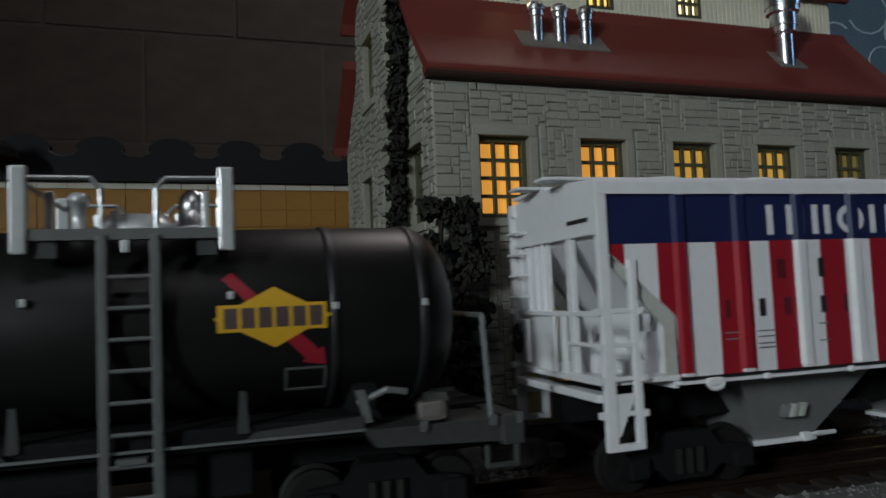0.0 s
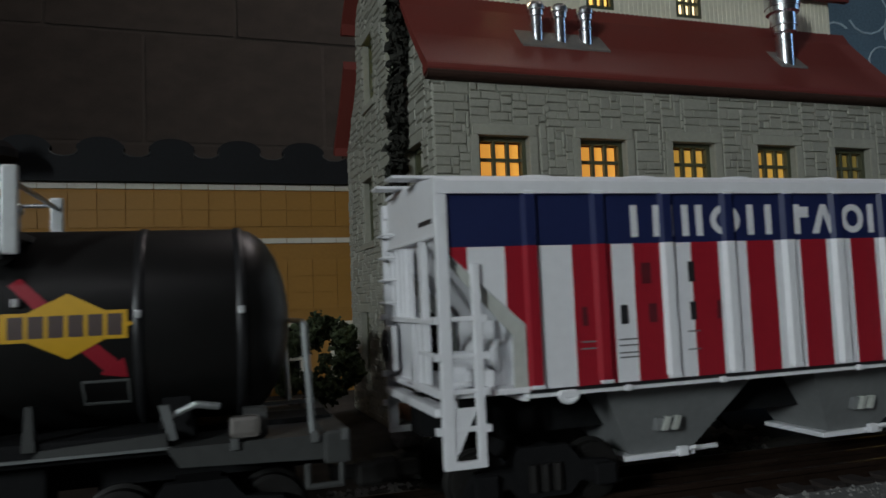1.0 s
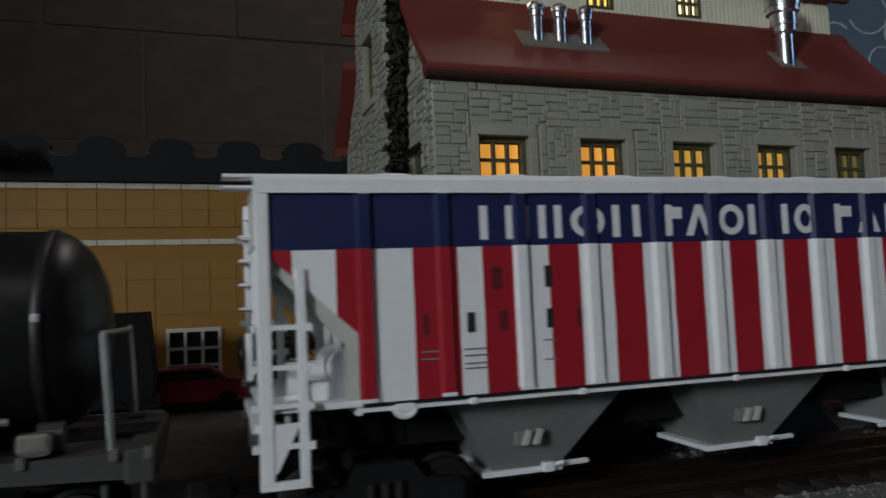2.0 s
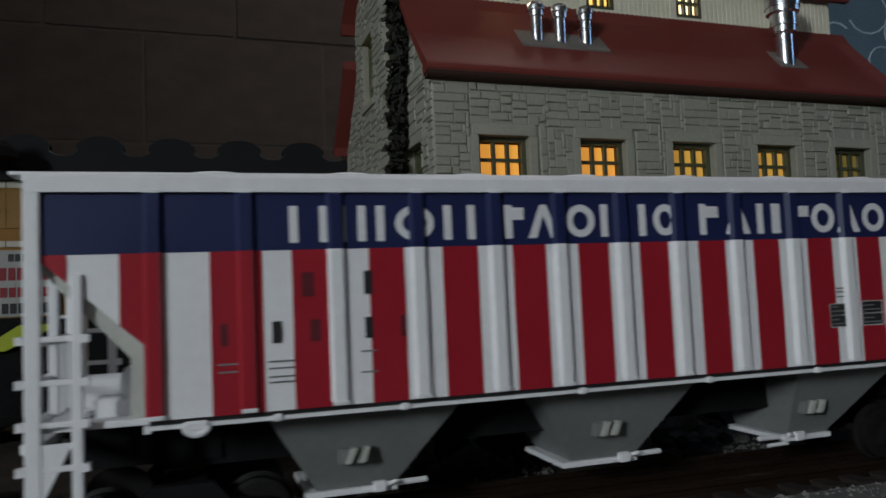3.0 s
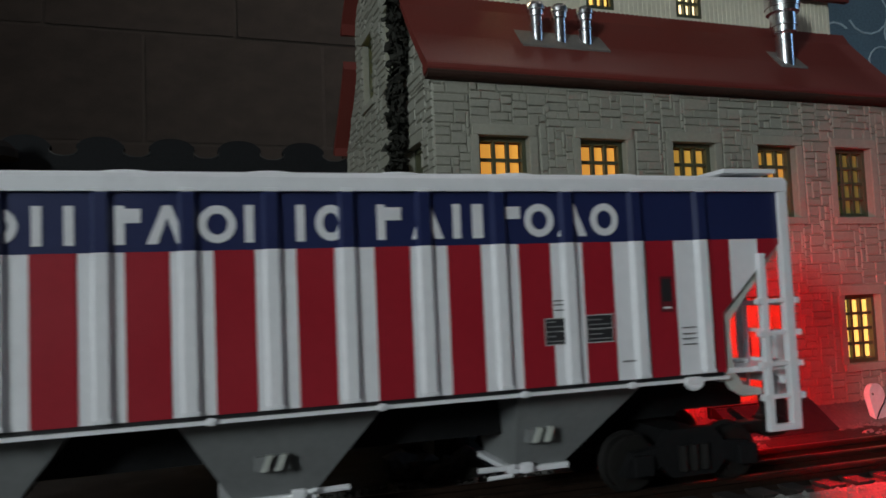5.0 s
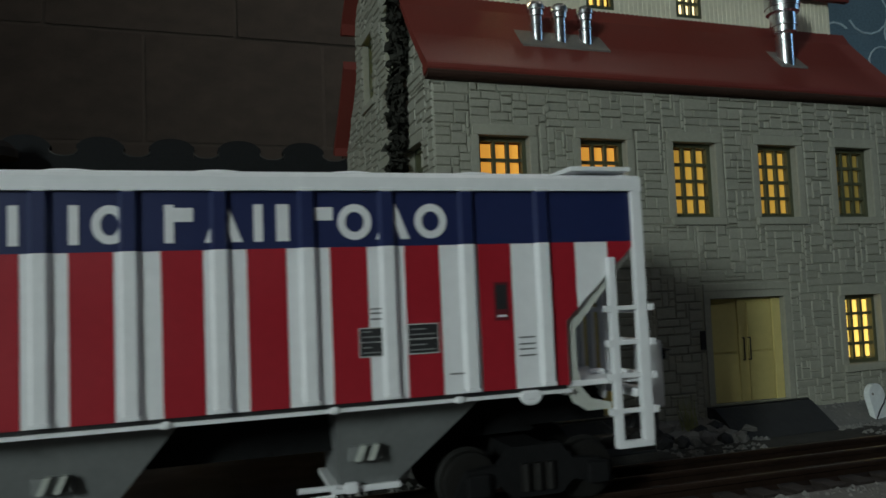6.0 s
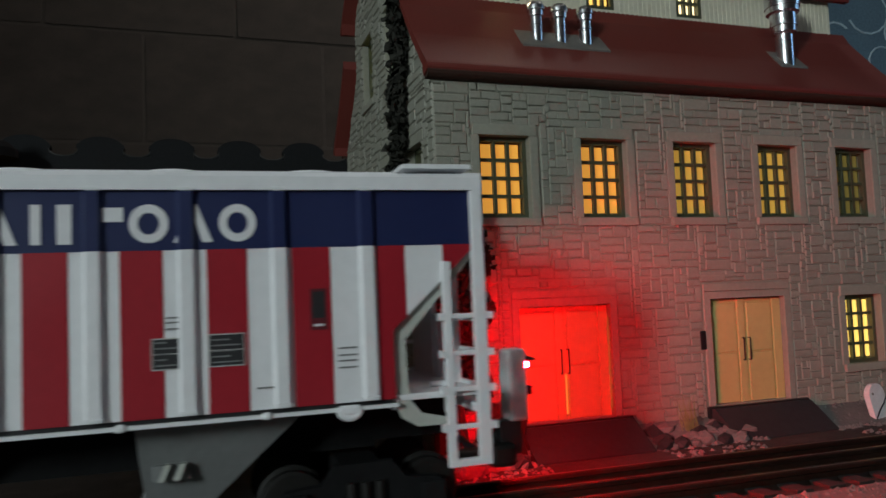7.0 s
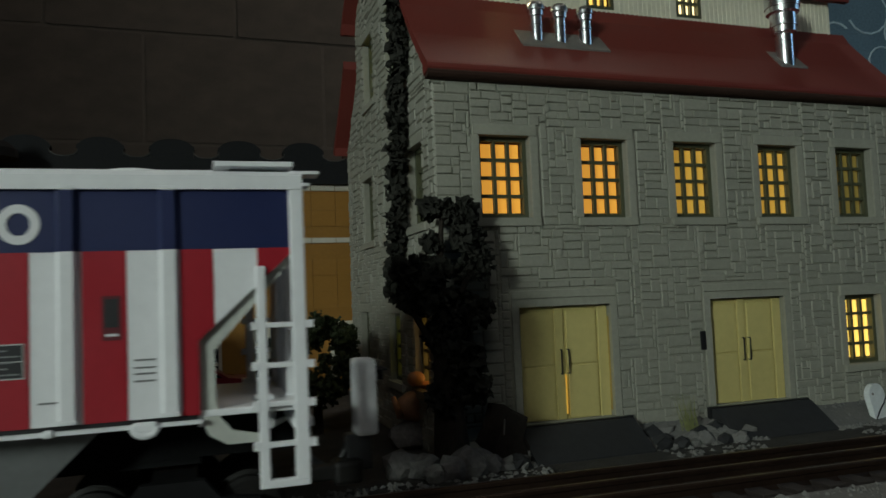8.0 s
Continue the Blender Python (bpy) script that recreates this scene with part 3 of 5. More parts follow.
def yellow_building():
    root = empty("tiled_building")
    tagged(root, "ochre tiled model store with cream bands and scalloped charcoal cornice", "model building")
    Y, x0, x1 = 0.60, -0.62, 0.36
    wall = part("front_wall", holed(x0, x1, 0.0, 0.170, [(-0.018 + 0.062 * k, 0.022 + 0.062 * k, 0.012, 0.056) for k in range(4)], "y", Y, Y + 0.01), mat("tile_joint", (0.34, 0.165, 0.028), 0.7))
    wall.parent = root
    part("side_wall", box(x1 - 0.01, x1, Y + 0.01, 0.80, 0, 0.17), M_YELLOW, root)
    part("side_wall", box(x0, x0 + 0.01, Y + 0.01, 0.80, 0, 0.17), M_YELLOW, root)
    part("rear_wall", box(x0, x1, 0.80, 0.81, 0, 0.17), M_YELLOW, root)
    part("roof", box(x0 - 0.004, x1 + 0.004, Y - 0.004, 0.812, 0.170, 0.178), M_DARKTRIM, root)
    # cornice with round merlons
    co = box(x0, x1, Y - 0.007, Y + 0.006, 0.1668, 0.1850)
    cornice = part("cornice", co, M_DARKTRIM, root)
    step = 0.0497
    for k in range(-11, 7):
        cx = -0.0117 + step * k
        pts = [(cx - 0.0155, 0.1850), (cx - 0.0150, 0.1905), (cx - 0.0165, 0.1915), (cx - 0.0160, 0.1940)]
        pts += [(cx - 0.0145 * math.cos(a), 0.1940 + 0.0062 * math.sin(a)) for a in [math.pi * q / 10 for q in range(1, 10)]]
        pts += [(cx + 0.0160, 0.1940), (cx + 0.0165, 0.1915), (cx + 0.0150, 0.1905), (cx + 0.0155, 0.1850)]
        part("merlon", prism(pts, "y", Y - 0.005, Y + 0.004), M_DARKTRIM, cornice)
        vp = [(cx + step / 2 - 0.0093, 0.1850), (cx + step / 2 + 0.0093, 0.1850), (cx + step / 2 + 0.0093, 0.1900)]
        vp += [(cx + step / 2 + 0.0093 * math.cos(a), 0.1900 - 0.0045 * math.sin(a)) for a in [math.pi * q / 8 for q in range(1, 8)]]
        vp += [(cx + step / 2 - 0.0093, 0.1900)]
        part("notch_trim", prism(vp, "y", Y - 0.004, Y + 0.002), M_DARKTRIM, cornice)
        rim = [(cx + step / 2 + 0.0098 * math.cos(a), Y - 0.0045, 0.1906 - 0.0052 * math.sin(a)) for a in [math.pi * q / 8 for q in range(9)]]
        part("notch_rim", tube(rim, 0.0006, seg=6), M_FRAME, cornice, "thin grey rim")
    # cream bands and ochre tiles
    for z0, z1 in ((0.1620, 0.1665), (0.1196, 0.1236)):
        for k in range(-30, 20):
            a = -0.0055 + 0.0197 * k
            if x0 <= a and a + 0.0197 <= x1:
                part("cream_tile", box(a + 0.0003, a + 0.0194, Y - 0.0016, Y, z0, z1), M_CREAM, wall) if k < -29 else bands.append((a + 0.0003, a + 0.0194, Y - 0.0016, z0, z1, M_CREAM, "cream_tile", wall))
    for j in range(15):
        z0 = 0.001 + 0.0132 * j
        z1 = z0 + 0.0129
        if z1 > 0.1615 or (z0 < 0.1240 and z1 > 0.1192):
            continue
        for k in range(-16, 20):
            a = -0.0055 + 0.0197 * k
            if -0.27 < a < 0.20 and not (z0 < 0.058 and a > -0.035):
                bands.append((a + 0.0003, a + 0.0195, Y - 0.0010, z0, z1, M_YELLOW, "tile", wall))
    for k in range(4):
        a = -0.018 + 0.062 * k
        w = empty("shop_window")
        w.parent = root
        fr = box(a, a + 0.040, Y - 0.003, Y + 0.004, 0.053, 0.056)
        box(a, a + 0.040, Y - 0.003, Y + 0.004, 0.012, 0.0145, fr)
        for q in range(4):
            box(a + 0.0125 * q, a + 0.0125 * q + 0.0025, Y - 0.003, Y + 0.004, 0.0145, 0.053, fr)
        for z in (0.0265, 0.0395):
            box(a, a + 0.040, Y - 0.0028, Y + 0.0038, z, z + 0.002, fr)
        part("window_frame", fr, M_CREAM, w)
        part("pane", box(a, a + 0.040, Y + 0.0045, Y + 0.006, 0.012, 0.056), M_GLASSDARK, w)
    return root


def poster():
    root = empty("wall_poster")
    tagged(root, "grey poster with dark and red lettering bars on tiled wall", "poster")
    part("sheet", box(-0.140, -0.0924, 0.5975, 0.5983, 0.070, 0.1170), M_POSTER, root)
    bars = [(-0.122, 0.1090, 0.0260, 0.0052, M_DECAL), (-0.1275, 0.0955, 0.0330, 0.0090, M_DRED), (-0.1270, 0.0835, 0.0325, 0.0070, M_DRED), (-0.1260, 0.0720, 0.0310, 0.0072, M_DECAL)]
    for x, z, w, h, m in bars:
        n = 6
        for k in range(n):
            part("lettering_bar", box(x + k * w / n, x + (k + 0.78) * w / n, 0.5970, 0.5976, z, z + h), m, root)
    sm = empty("small_sign")
    tagged(sm, "small pale sign with a dark block mark", "sign")
    part("sheet", box(-0.0850, -0.0698, 0.5975, 0.5983, 0.0812, 0.1022), M_POSTER, sm)
    for x in (-0.0832, -0.0745):
        part("mark", box(x, x + 0.0030, 0.5970, 0.5976, 0.0870, 0.0995), M_DECAL, sm)
    part("mark", box(-0.0802, -0.0745, 0.5970, 0.5976, 0.0915, 0.0950), M_DECAL, sm)
    part("mark", box(-0.0786, -0.0762, 0.5968, 0.5972, 0.0880, 0.1005), M_DRED, sm)
    part("mark", box(-0.0835, -0.0715, 0.5970, 0.5976, 0.0832, 0.0848), M_DECAL, sm)
    sh = part("fascia_board", box(-0.0924, -0.0885, 0.5955, 0.5985, 0.068, 0.1160), M_DARKTRIM)
    tagged(sh, "dark narrow board beside a grey poster", "board")


def parked_vehicles():
    # black flat-topped model truck with a lime load
    r = empty("model_truck", pose(-0.085, 0.50, 0.0))
    tagged(r, "black model truck with lime coloured load panel", "model truck")
    part("body", prism([(-0.11, 0.014), (0.062, 0.014), (0.064, 0.030), (0.060, 0.070), (-0.11, 0.069)], "y", -0.03, 0.03), M_MATTE, r)
    part("bed", box(-0.11, 0.066, -0.032, 0.032, 0.010, 0.016, bevel=0.001), M_MATTE, r)
    part("load_panel", prism([(-0.0265, 0.0515), (-0.012, 0.0515), (0.016, 0.0655), (-0.005, 0.0655)], "y", -0.034, -0.0302), M_LIME, r, "lime plastic panel")
    for x in (-0.08, -0.03, 0.04):
        for y in (-0.032, 0.024):
            w = part("wheel", cyl((x, y, 0.0105), (x, y + 0.008, 0.0105), 0.0105, seg=20), M_MATTE, r)
            part("hub", cyl((x, y - 0.0008, 0.0105), (x, y, 0.0105), 0.004, seg=12), M_RUST, w)
    c = empty("model_car", pose(-0.004, 0.556, 0.0))
    tagged(c, "dark red model car before the tiled store", "model car")
    prof = [(-0.045, 0.008), (0.045, 0.008), (0.046, 0.020), (0.028, 0.022), (0.016, 0.030), (-0.018, 0.030), (-0.030, 0.022), (-0.046, 0.021)]
    part("body", prism(prof, "y", -0.018, 0.018), M_CARRED, c)
    part("window", prism([(0.024, 0.0225), (0.0145, 0.0288), (-0.0165, 0.0288), (-0.026, 0.0225)], "y", -0.0186, -0.0181), M_GLASSDARK, c)
    for x in (-0.027, 0.027):
        for y in (-0.019, 0.013):
            part("wheel", cyl((x, y, 0.007), (x, y + 0.006, 0.007), 0.007, seg=18), M_MATTE, c)
    # dark locomotive-like roof item behind the cornice
    h = empty("model_headlamp", pose(-0.128, 0.56, 0.178))
    tagged(h, "small black lamp housing with bright rims on the store roof", "lamp")
    part("base", lathe([(0.018, 0.0), (0.017, 0.006), (0.012, 0.011), (0.004, 0.0135)], 20, m=pose(0, 0.012, 0)), M_MATTE, h)
    part("rim", lathe([(0.006, 0), (0.0068, 0.0004), (0.0068, 0.003), (0.006, 0.0034)], 20, m=pose(-0.004, -0.002, 0.012, 90)), M_CHROME, h)


def frosted_panel():
    r = empty("frosted_card", pose(0.80, 0.66, 0.0, 0, 0, -12))
    tagged(r, "pale blue printed card with white frost swirls", "card")
    part("sheet", box(-0.118, 0.30, 0, 0.003, 0.0, 0.60), M_ICE, r)
    for cx, cz, rr, a0, a1 in ((-0.065, 0.362, 0.021, 40, 330), (-0.020, 0.395, 0.026, 200, 430), (-0.005, 0.335, 0.018, 20, 300), (0.02, 0.37, 0.02, 100, 380)):
        pts = [(cx + rr * math.cos(radians(a)), -0.0004, cz + rr * math.sin(radians(a))) for a in range(a0, a1, 25)]
        part("swirl", tube(pts, 0.0012, seg=6), M_FROST, r)
    for cx, cz in ((-0.055, 0.330), (-0.028, 0.312), (-0.008, 0.300)):
        for a in range(0, 180, 60):
            d = Vector((math.cos(radians(a)), 0, math.sin(radians(a)))) * 0.008
            part("flake_arm", tube([Vector((cx, -0.0004, cz)) - d, Vector((cx, -0.0004, cz)) + d], 0.0012, seg=6), M_FROST, r)


# ---- track ----
TRACK_TURN, TRACK_Y, RAIL_Z, GRADE = -1.453, 0.2334, 0.0070, 0.00197
TRACK = pose(0, 0, 0, 0, 0, TRACK_TURN)


def track():
    root = empty("railway_track", TRACK)
    tagged(root, "dark three-rail model track on brown ties", "track", kind="structure")
    for y, n in ((-0.0159, "rail"), (0.0, "centre_rail"), (0.0159, "rail")):
        y += TRACK_Y
        prof = [(y - 0.0022, 0.0018), (y + 0.0022, 0.0018), (y + 0.0006, 0.0030), (y + 0.0006, 0.0048), (y + 0.0012, 0.0054), (y + 0.0012, RAIL_Z - 0.0004), (y + 0.0007, RAIL_Z), (y - 0.0007, RAIL_Z), (y - 0.0012, RAIL_Z - 0.0004), (y - 0.0012, 0.0054), (y - 0.0006, 0.0048), (y - 0.0006, 0.0030)]
        ob = part(n, prism(prof, "x", -1.2, 1.6), M_RAIL, root)
    tie = None
    for k in range(-30, 62):
        if tie is None:
            tie = part("tie", box(-0.0035, 0.0035, TRACK_Y - 0.0262, TRACK_Y + 0.0262, -0.001, 0.0030, bevel=0.0003), M_TIE, root)
            ob = tie
        else:
            ob = new("tie", tie.data)
            ob.parent = root
        ob.location = (k * 0.0135 + random.uniform(-0.0006, 0.0006), 0, 0)
    part("roadbed", prism([(TRACK_Y - 0.034, -0.001), (TRACK_Y - 0.030, 0.0016), (TRACK_Y + 0.030, 0.0016), (TRACK_Y + 0.034, -0.001)], "x", -1.2, 1.6), M_TIE, root)


# ---- rolling stock; x along the car, y = 0 on the track's middle, z = 0 on the rail ----
def mm(*v):
    return [a / 1000 for a in v]


def mbox(x0, x1, y0, y1, z0, z1, bm=None, bevel=0.0):
    return box(*mm(x0, x1, y0, y1, z0, z1), bm=bm, bevel=bevel / 1000)


def mprism(poly, axis, a, b, bm=None):
    return prism([(u / 1000, v / 1000) for u, v in poly], axis, a / 1000, b / 1000, bm)


def mrod(p, q, r, bm=None, seg=8):
    return cyl(mm(*p), mm(*q), r / 1000, bm=bm, seg=seg)


WHEELS = []
R_WHEEL = 0.0088


def truck(car, cx):
    t = empty("truck")
    t.parent = car
    t.matrix_basis = pose(cx / 1000, 0, 0)
    side = [(-26, 6), (-22, 13), (-12, 14), (-8, 19), (8, 19), (12, 14), (22, 13), (26, 6), (20, 5), (12, 8), (8, 4), (-8, 4), (-12, 8), (-20, 5)]
    for y0, y1 in ((-24.0, -20.5), (20.5, 24.0)):
        part("side_frame", mprism(side, "y", y0, y1), M_MATTE, t)
        for x in (-19.5, 19.5):
            part("journal_box", mbox(x - 3.5, x + 3.5, *sorted((y0, y0 - 2.5 if y0 < 0 else y1 + 2.5)), 6, 12.5, bevel=0.6), M_MATTE, t)
        sp = bmesh.new()
        for x in (-4, 0, 4):
            mrod((x, (y0 + y1) / 2 - (2 if y0 < 0 else -2), 6), (x, (y0 + y1) / 2 - (2 if y0 < 0 else -2), 14), 1.6, sp)
        part("spring", sp, M_RUST, t)
    part("bolster", mbox(-6, 6, -20.5, 20.5, 12, 18), M_MATTE, t)
    for x in (-19.5, 19.5):
        w = empty("wheelset")
        w.parent = t
        w.matrix_basis = pose(x / 1000, 0, R_WHEEL)
        b = mrod((0, -21, 0), (0, 21, 0), 1.5)
        for s in (-1, 1):
            lathe([(R_WHEEL - 0.001, -0.0022), (R_WHEEL, -0.0020), (R_WHEEL, 0.0012), (R_WHEEL + 0.0012, 0.0016), (R_WHEEL + 0.0012, 0.0024), (0.004, 0.0026)], 24, b, pose(0, s * 0.0165, 0, 90 * s))
            cyl((0, s * 0.0165, 0), (0, s * 0.0192, 0), 0.0035, 0.0028, bm=b, seg=12)
            for q in range(5):
                a = 2 * math.pi * q / 5
                cyl((0.0058 * math.cos(a), s * 0.0160, 0.0058 * math.sin(a)), (0.0058 * math.cos(a), s * 0.0190, 0.0058 * math.sin(a)), 0.0011, bm=b, seg=6)
        b.normal_update()
        # the wheelset is one turning piece
        me = bpy.data.meshes.new("wheelset")
        b.to_mesh(me)
        b.free()
        me.materials.append(M_RUST)
        bpy.data.objects.remove(w)
        w = new("wheelset", me)
        w.parent = t
        WHEELS.append((w, x / 1000))


def coupler(car, x, s):
    b = mbox(*sorted((x, x + s * 16)), -3, 3, 10, 14.5, bevel=0.8)
    mbox(*sorted((x + s * 12, x + s * 21)), -5.5, 4.0, 8.5, 16, b, bevel=1.6)
    part("coupler", b, M_RUST, car)


SIDE_TOP, SILL, BLUE_Z = 94.6, 37.4, 79.3


def diag_left(x):
    """Height of the slanted lower edge of the side sheet at x, left of the full-depth part."""
    return 80.0 + (x + 163.5) * (56.0 - 80.0) / (163.5 - 137.6)


def side_floor(x):
    x = -abs(x)
    return SILL if x >= -137.5 else diag_left(x)


def stripe(x0, x1, top, low=None):
    """Outline of an upright stripe on the side sheet, cut by the slanted ends."""
    cuts = sorted({x0, x1, *[c for c in (-137.5, 137.5) if x0 < c < x1]})
    polys = []
    for a, b in zip(cuts, cuts[1:]):
        za, zb = side_floor(a + 0.01), side_floor(b - 0.01)
        if low is not None:
            za, zb = max(za, low), max(zb, low)
        if za >= top and zb >= top:
            continue
        if za >= top or zb >= top:
            # the slanted edge meets the top inside the stripe
            f = (top - za) / (zb - za)
            xm = a + (b - a) * f
            polys.append([(xm, top), (b, zb), (b, top)] if za >= top else [(a, za), (xm, top), (a, top)])
        else:
            polys.append([(a, za), (b, zb), (b, top), (a, top)])
    return polys


REDS = [(-163.0, -155.2), (-143.5, -133.6), (-122.0, -108.9), (-101.2, -91.4), (-80.4, -70.4), (-59.2, -48.6), (-37.8, -27.2), (-16.6, -6.3), (4.4, 14.5), (25.6, 35.7), (46.6, 56.7), (68.3, 78.4), (89.0, 99.0), (110.6, 120.7), (133.0, 141.4), (152.5, 163.0)]
RIBS = [-135.5, -112.9, -89.3, -66.4, -43.0, -22.6, -1.8, 18.3, 40.0, 62.4, 84.2, 107.4, 130.8]


def letters(car, y, s):
    """Plain bars, rings, wedges and blocks stand in a row for the name on the band."""
    pair, bar, ring, wedge, block = range(5)
    runs = [(-101.6, 10.3, pair), (-88.8, 7.9, pair), (-78.0, 3.2, bar), (-72.6, 11.2, ring), (-58.5, 9.4, pair), (-39.9, 6.6, block), (-32.6, 9.9, wedge), (-20.2, 9.4, ring), (-8.6, 2.6, bar), (-3.6, 5.6, bar), (4.6, 2.6, bar), (9.7, 8.4, ring), (26.6, 7.6, block), (36.3, 9.4, wedge), (48.6, 2.4, bar), (54.4, 6.6, bar), (62.0, 8.0, block), (70.6, 9.4, ring), (81.1, 9.6, wedge), (92.2, 9.4, ring)]
    z0, z1, t = 81.2, 91.0, 2.3
    for x, w, form in runs:
        b = bmesh.new()
        if form == bar:
            mbox(x, x + max(t, w * 0.5), y - 0.25, y, z0, z1, b)
        elif form == pair:
            mbox(x, x + t, y - 0.25, y, z0, z1, b)
            mbox(x + w - t, x + w, y - 0.25, y, z0, z1, b)
        elif form == wedge:
            mprism([(x, z0), (x + 2.6, z0), (x + w / 2, z1 - 3.0), (x + w - 2.6, z0), (x + w, z0), (x + w / 2 + 1.0, z1), (x + w / 2 - 1.0, z1)], "y", y - 0.25, y, b)
        elif form == block:
            mbox(x, x + t, y - 0.25, y, z0, z1, b)
            mbox(x + t, x + w - 0.6, y - 0.25, y, z1 - 4.4, z1 - 0.8, b, bevel=0.1)
        else:
            n, cx, cz, rx, rz = 24, x + w / 2, (z0 + z1) / 2, w / 2, (z1 - z0) / 2
            for k in range(n):
                q = []
                for i, f in ((k, 0), (k + 1, 0), (k + 1, 2.1), (k, 2.1)):
                    an = 2 * math.pi * i / n
                    q.append((cx + (rx - f) * math.cos(an), cz + (rz - f) * math.sin(an)))
                mprism(q, "y", y - 0.25, y, b)
        part("lettering_bar", b, M_LETTER, car)


def hopper_side(car, s):
    """One side of the hopper: white sheet, navy band, red stripes, hat-shaped ribs, sill and rail. s = -1 faces the camera."""
    y = 32.3 * s
    o = y + 0.9 * s

    def span(a, b):
        return sorted((a, b))
    outline = [(-163.5, SIDE_TOP), (-163.5, 80.0), (-137.6, 56.0), (-137.0, SILL), (137.0, SILL), (137.6, 56.0), (163.5, 80.0), (163.5, SIDE_TOP)]
    sheet = part("side_sheet", mprism(outline, "y", *span(y, o)), M_WHITE, car)
    band = bmesh.new()
    mprism([(-162.6, 80.4), (-161.2, BLUE_Z), (161.2, BLUE_Z), (162.6, 80.4), (162.6, SIDE_TOP), (-162.6, SIDE_TOP)], "y", *span(o, o + 0.22 * s), band)
    part("navy_band", band, M_NAVY, sheet, "navy painted band")
    for a, b in REDS:
        bm = bmesh.new()
        for p in stripe(a, b, BLUE_Z):
            mprism(p, "y", *span(o, o + 0.2 * s), bm)
        if bm.faces:
            part("red_stripe", bm, M_RED, sheet)
        else:
            bm.free()
    for k, x in enumerate(RIBS):
        hat = [(x - 2.5, 0.18), (x - 1.5, 1.7), (x + 1.5, 1.7), (x + 2.5, 0.18)]
        for z0, z1, m in ((SILL + 1.2, BLUE_Z, M_RED if k < 2 else M_WHITE), (BLUE_Z, SIDE_TOP, M_NAVY)):
            bm = bmesh.new()
            prism([(u / 1000, (o + s * v) / 1000) for u, v in hat], "z", z0 / 1000, z1 / 1000, bm)
            part("rib", bm, m, sheet)
        part("rib_foot", mbox(x - 2.0, x + 2.0, *span(o, o + 1.9 * s), SILL + 0.2, SILL + 1.4, bevel=0.3), M_WHITE, sheet)
        part("rib_cap", mbox(x - 1.8, x + 1.8, *span(o, o + 2.0 * s), SIDE_TOP - 0.3, SIDE_TOP + 0.9, bevel=0.3), M_WHITE, sheet)
    # top chord and bottom sill
    part("top_chord", mprism([(y - 1.5 * s, SIDE_TOP), (o + 1.6 * s, SIDE_TOP), (o + 1.6 * s, 98.2), (o + 0.4 * s, 99.4), (y - 1.5 * s, 99.4)], "x", -164.5, 164.5), M_WHITE, car)
    part("side_sill", mprism([(y - 3 * s, SILL - 2.2), (o + 0.9 * s, SILL - 2.2), (o + 0.9 * s, SILL - 1.2), (y - 3 * s, SILL - 1.2)], "x", -138.0, 138.0), M_WHITE, car)
    # Black strip puts the gap's shade into colour, just above the sill rail.
    part("sill_painted_shade", mprism([(y - 2 * s, SILL - 1.2), (o - 0.4 * s, SILL - 1.2), (o - 0.4 * s, SILL), (y - 2 * s, SILL)], "x", -137.0, 137.0), M_BLACK, car)
    for x in (-126.0, -106, -72.0, -18.0, 26.0, 68.0, 103, 124.5):
        big = abs(x) > 120
        part("jacking_pad", mbox(x - (3 if big else 1.3), x + (3 if big else 1.3), *span(o, o + 1.9 * s), SILL - (3.2 if big else 2.6), SILL - 0.6, bevel=0.7), M_WHITE, car)
    for x, q in ((-126.0, 1), (124.5, 1)):
        ring = bmesh.new()
        pts = [(x + 2.8 * math.cos(a), o + 1.2 * s, SILL - 1.8 + 2.2 * math.sin(a)) for a in [math.pi + math.pi * k / 8 for k in range(9)]]
        tube([mm(*p) for p in pts], 0.0009, ring)
        part("tow_loop", ring, M_WHITE, car)


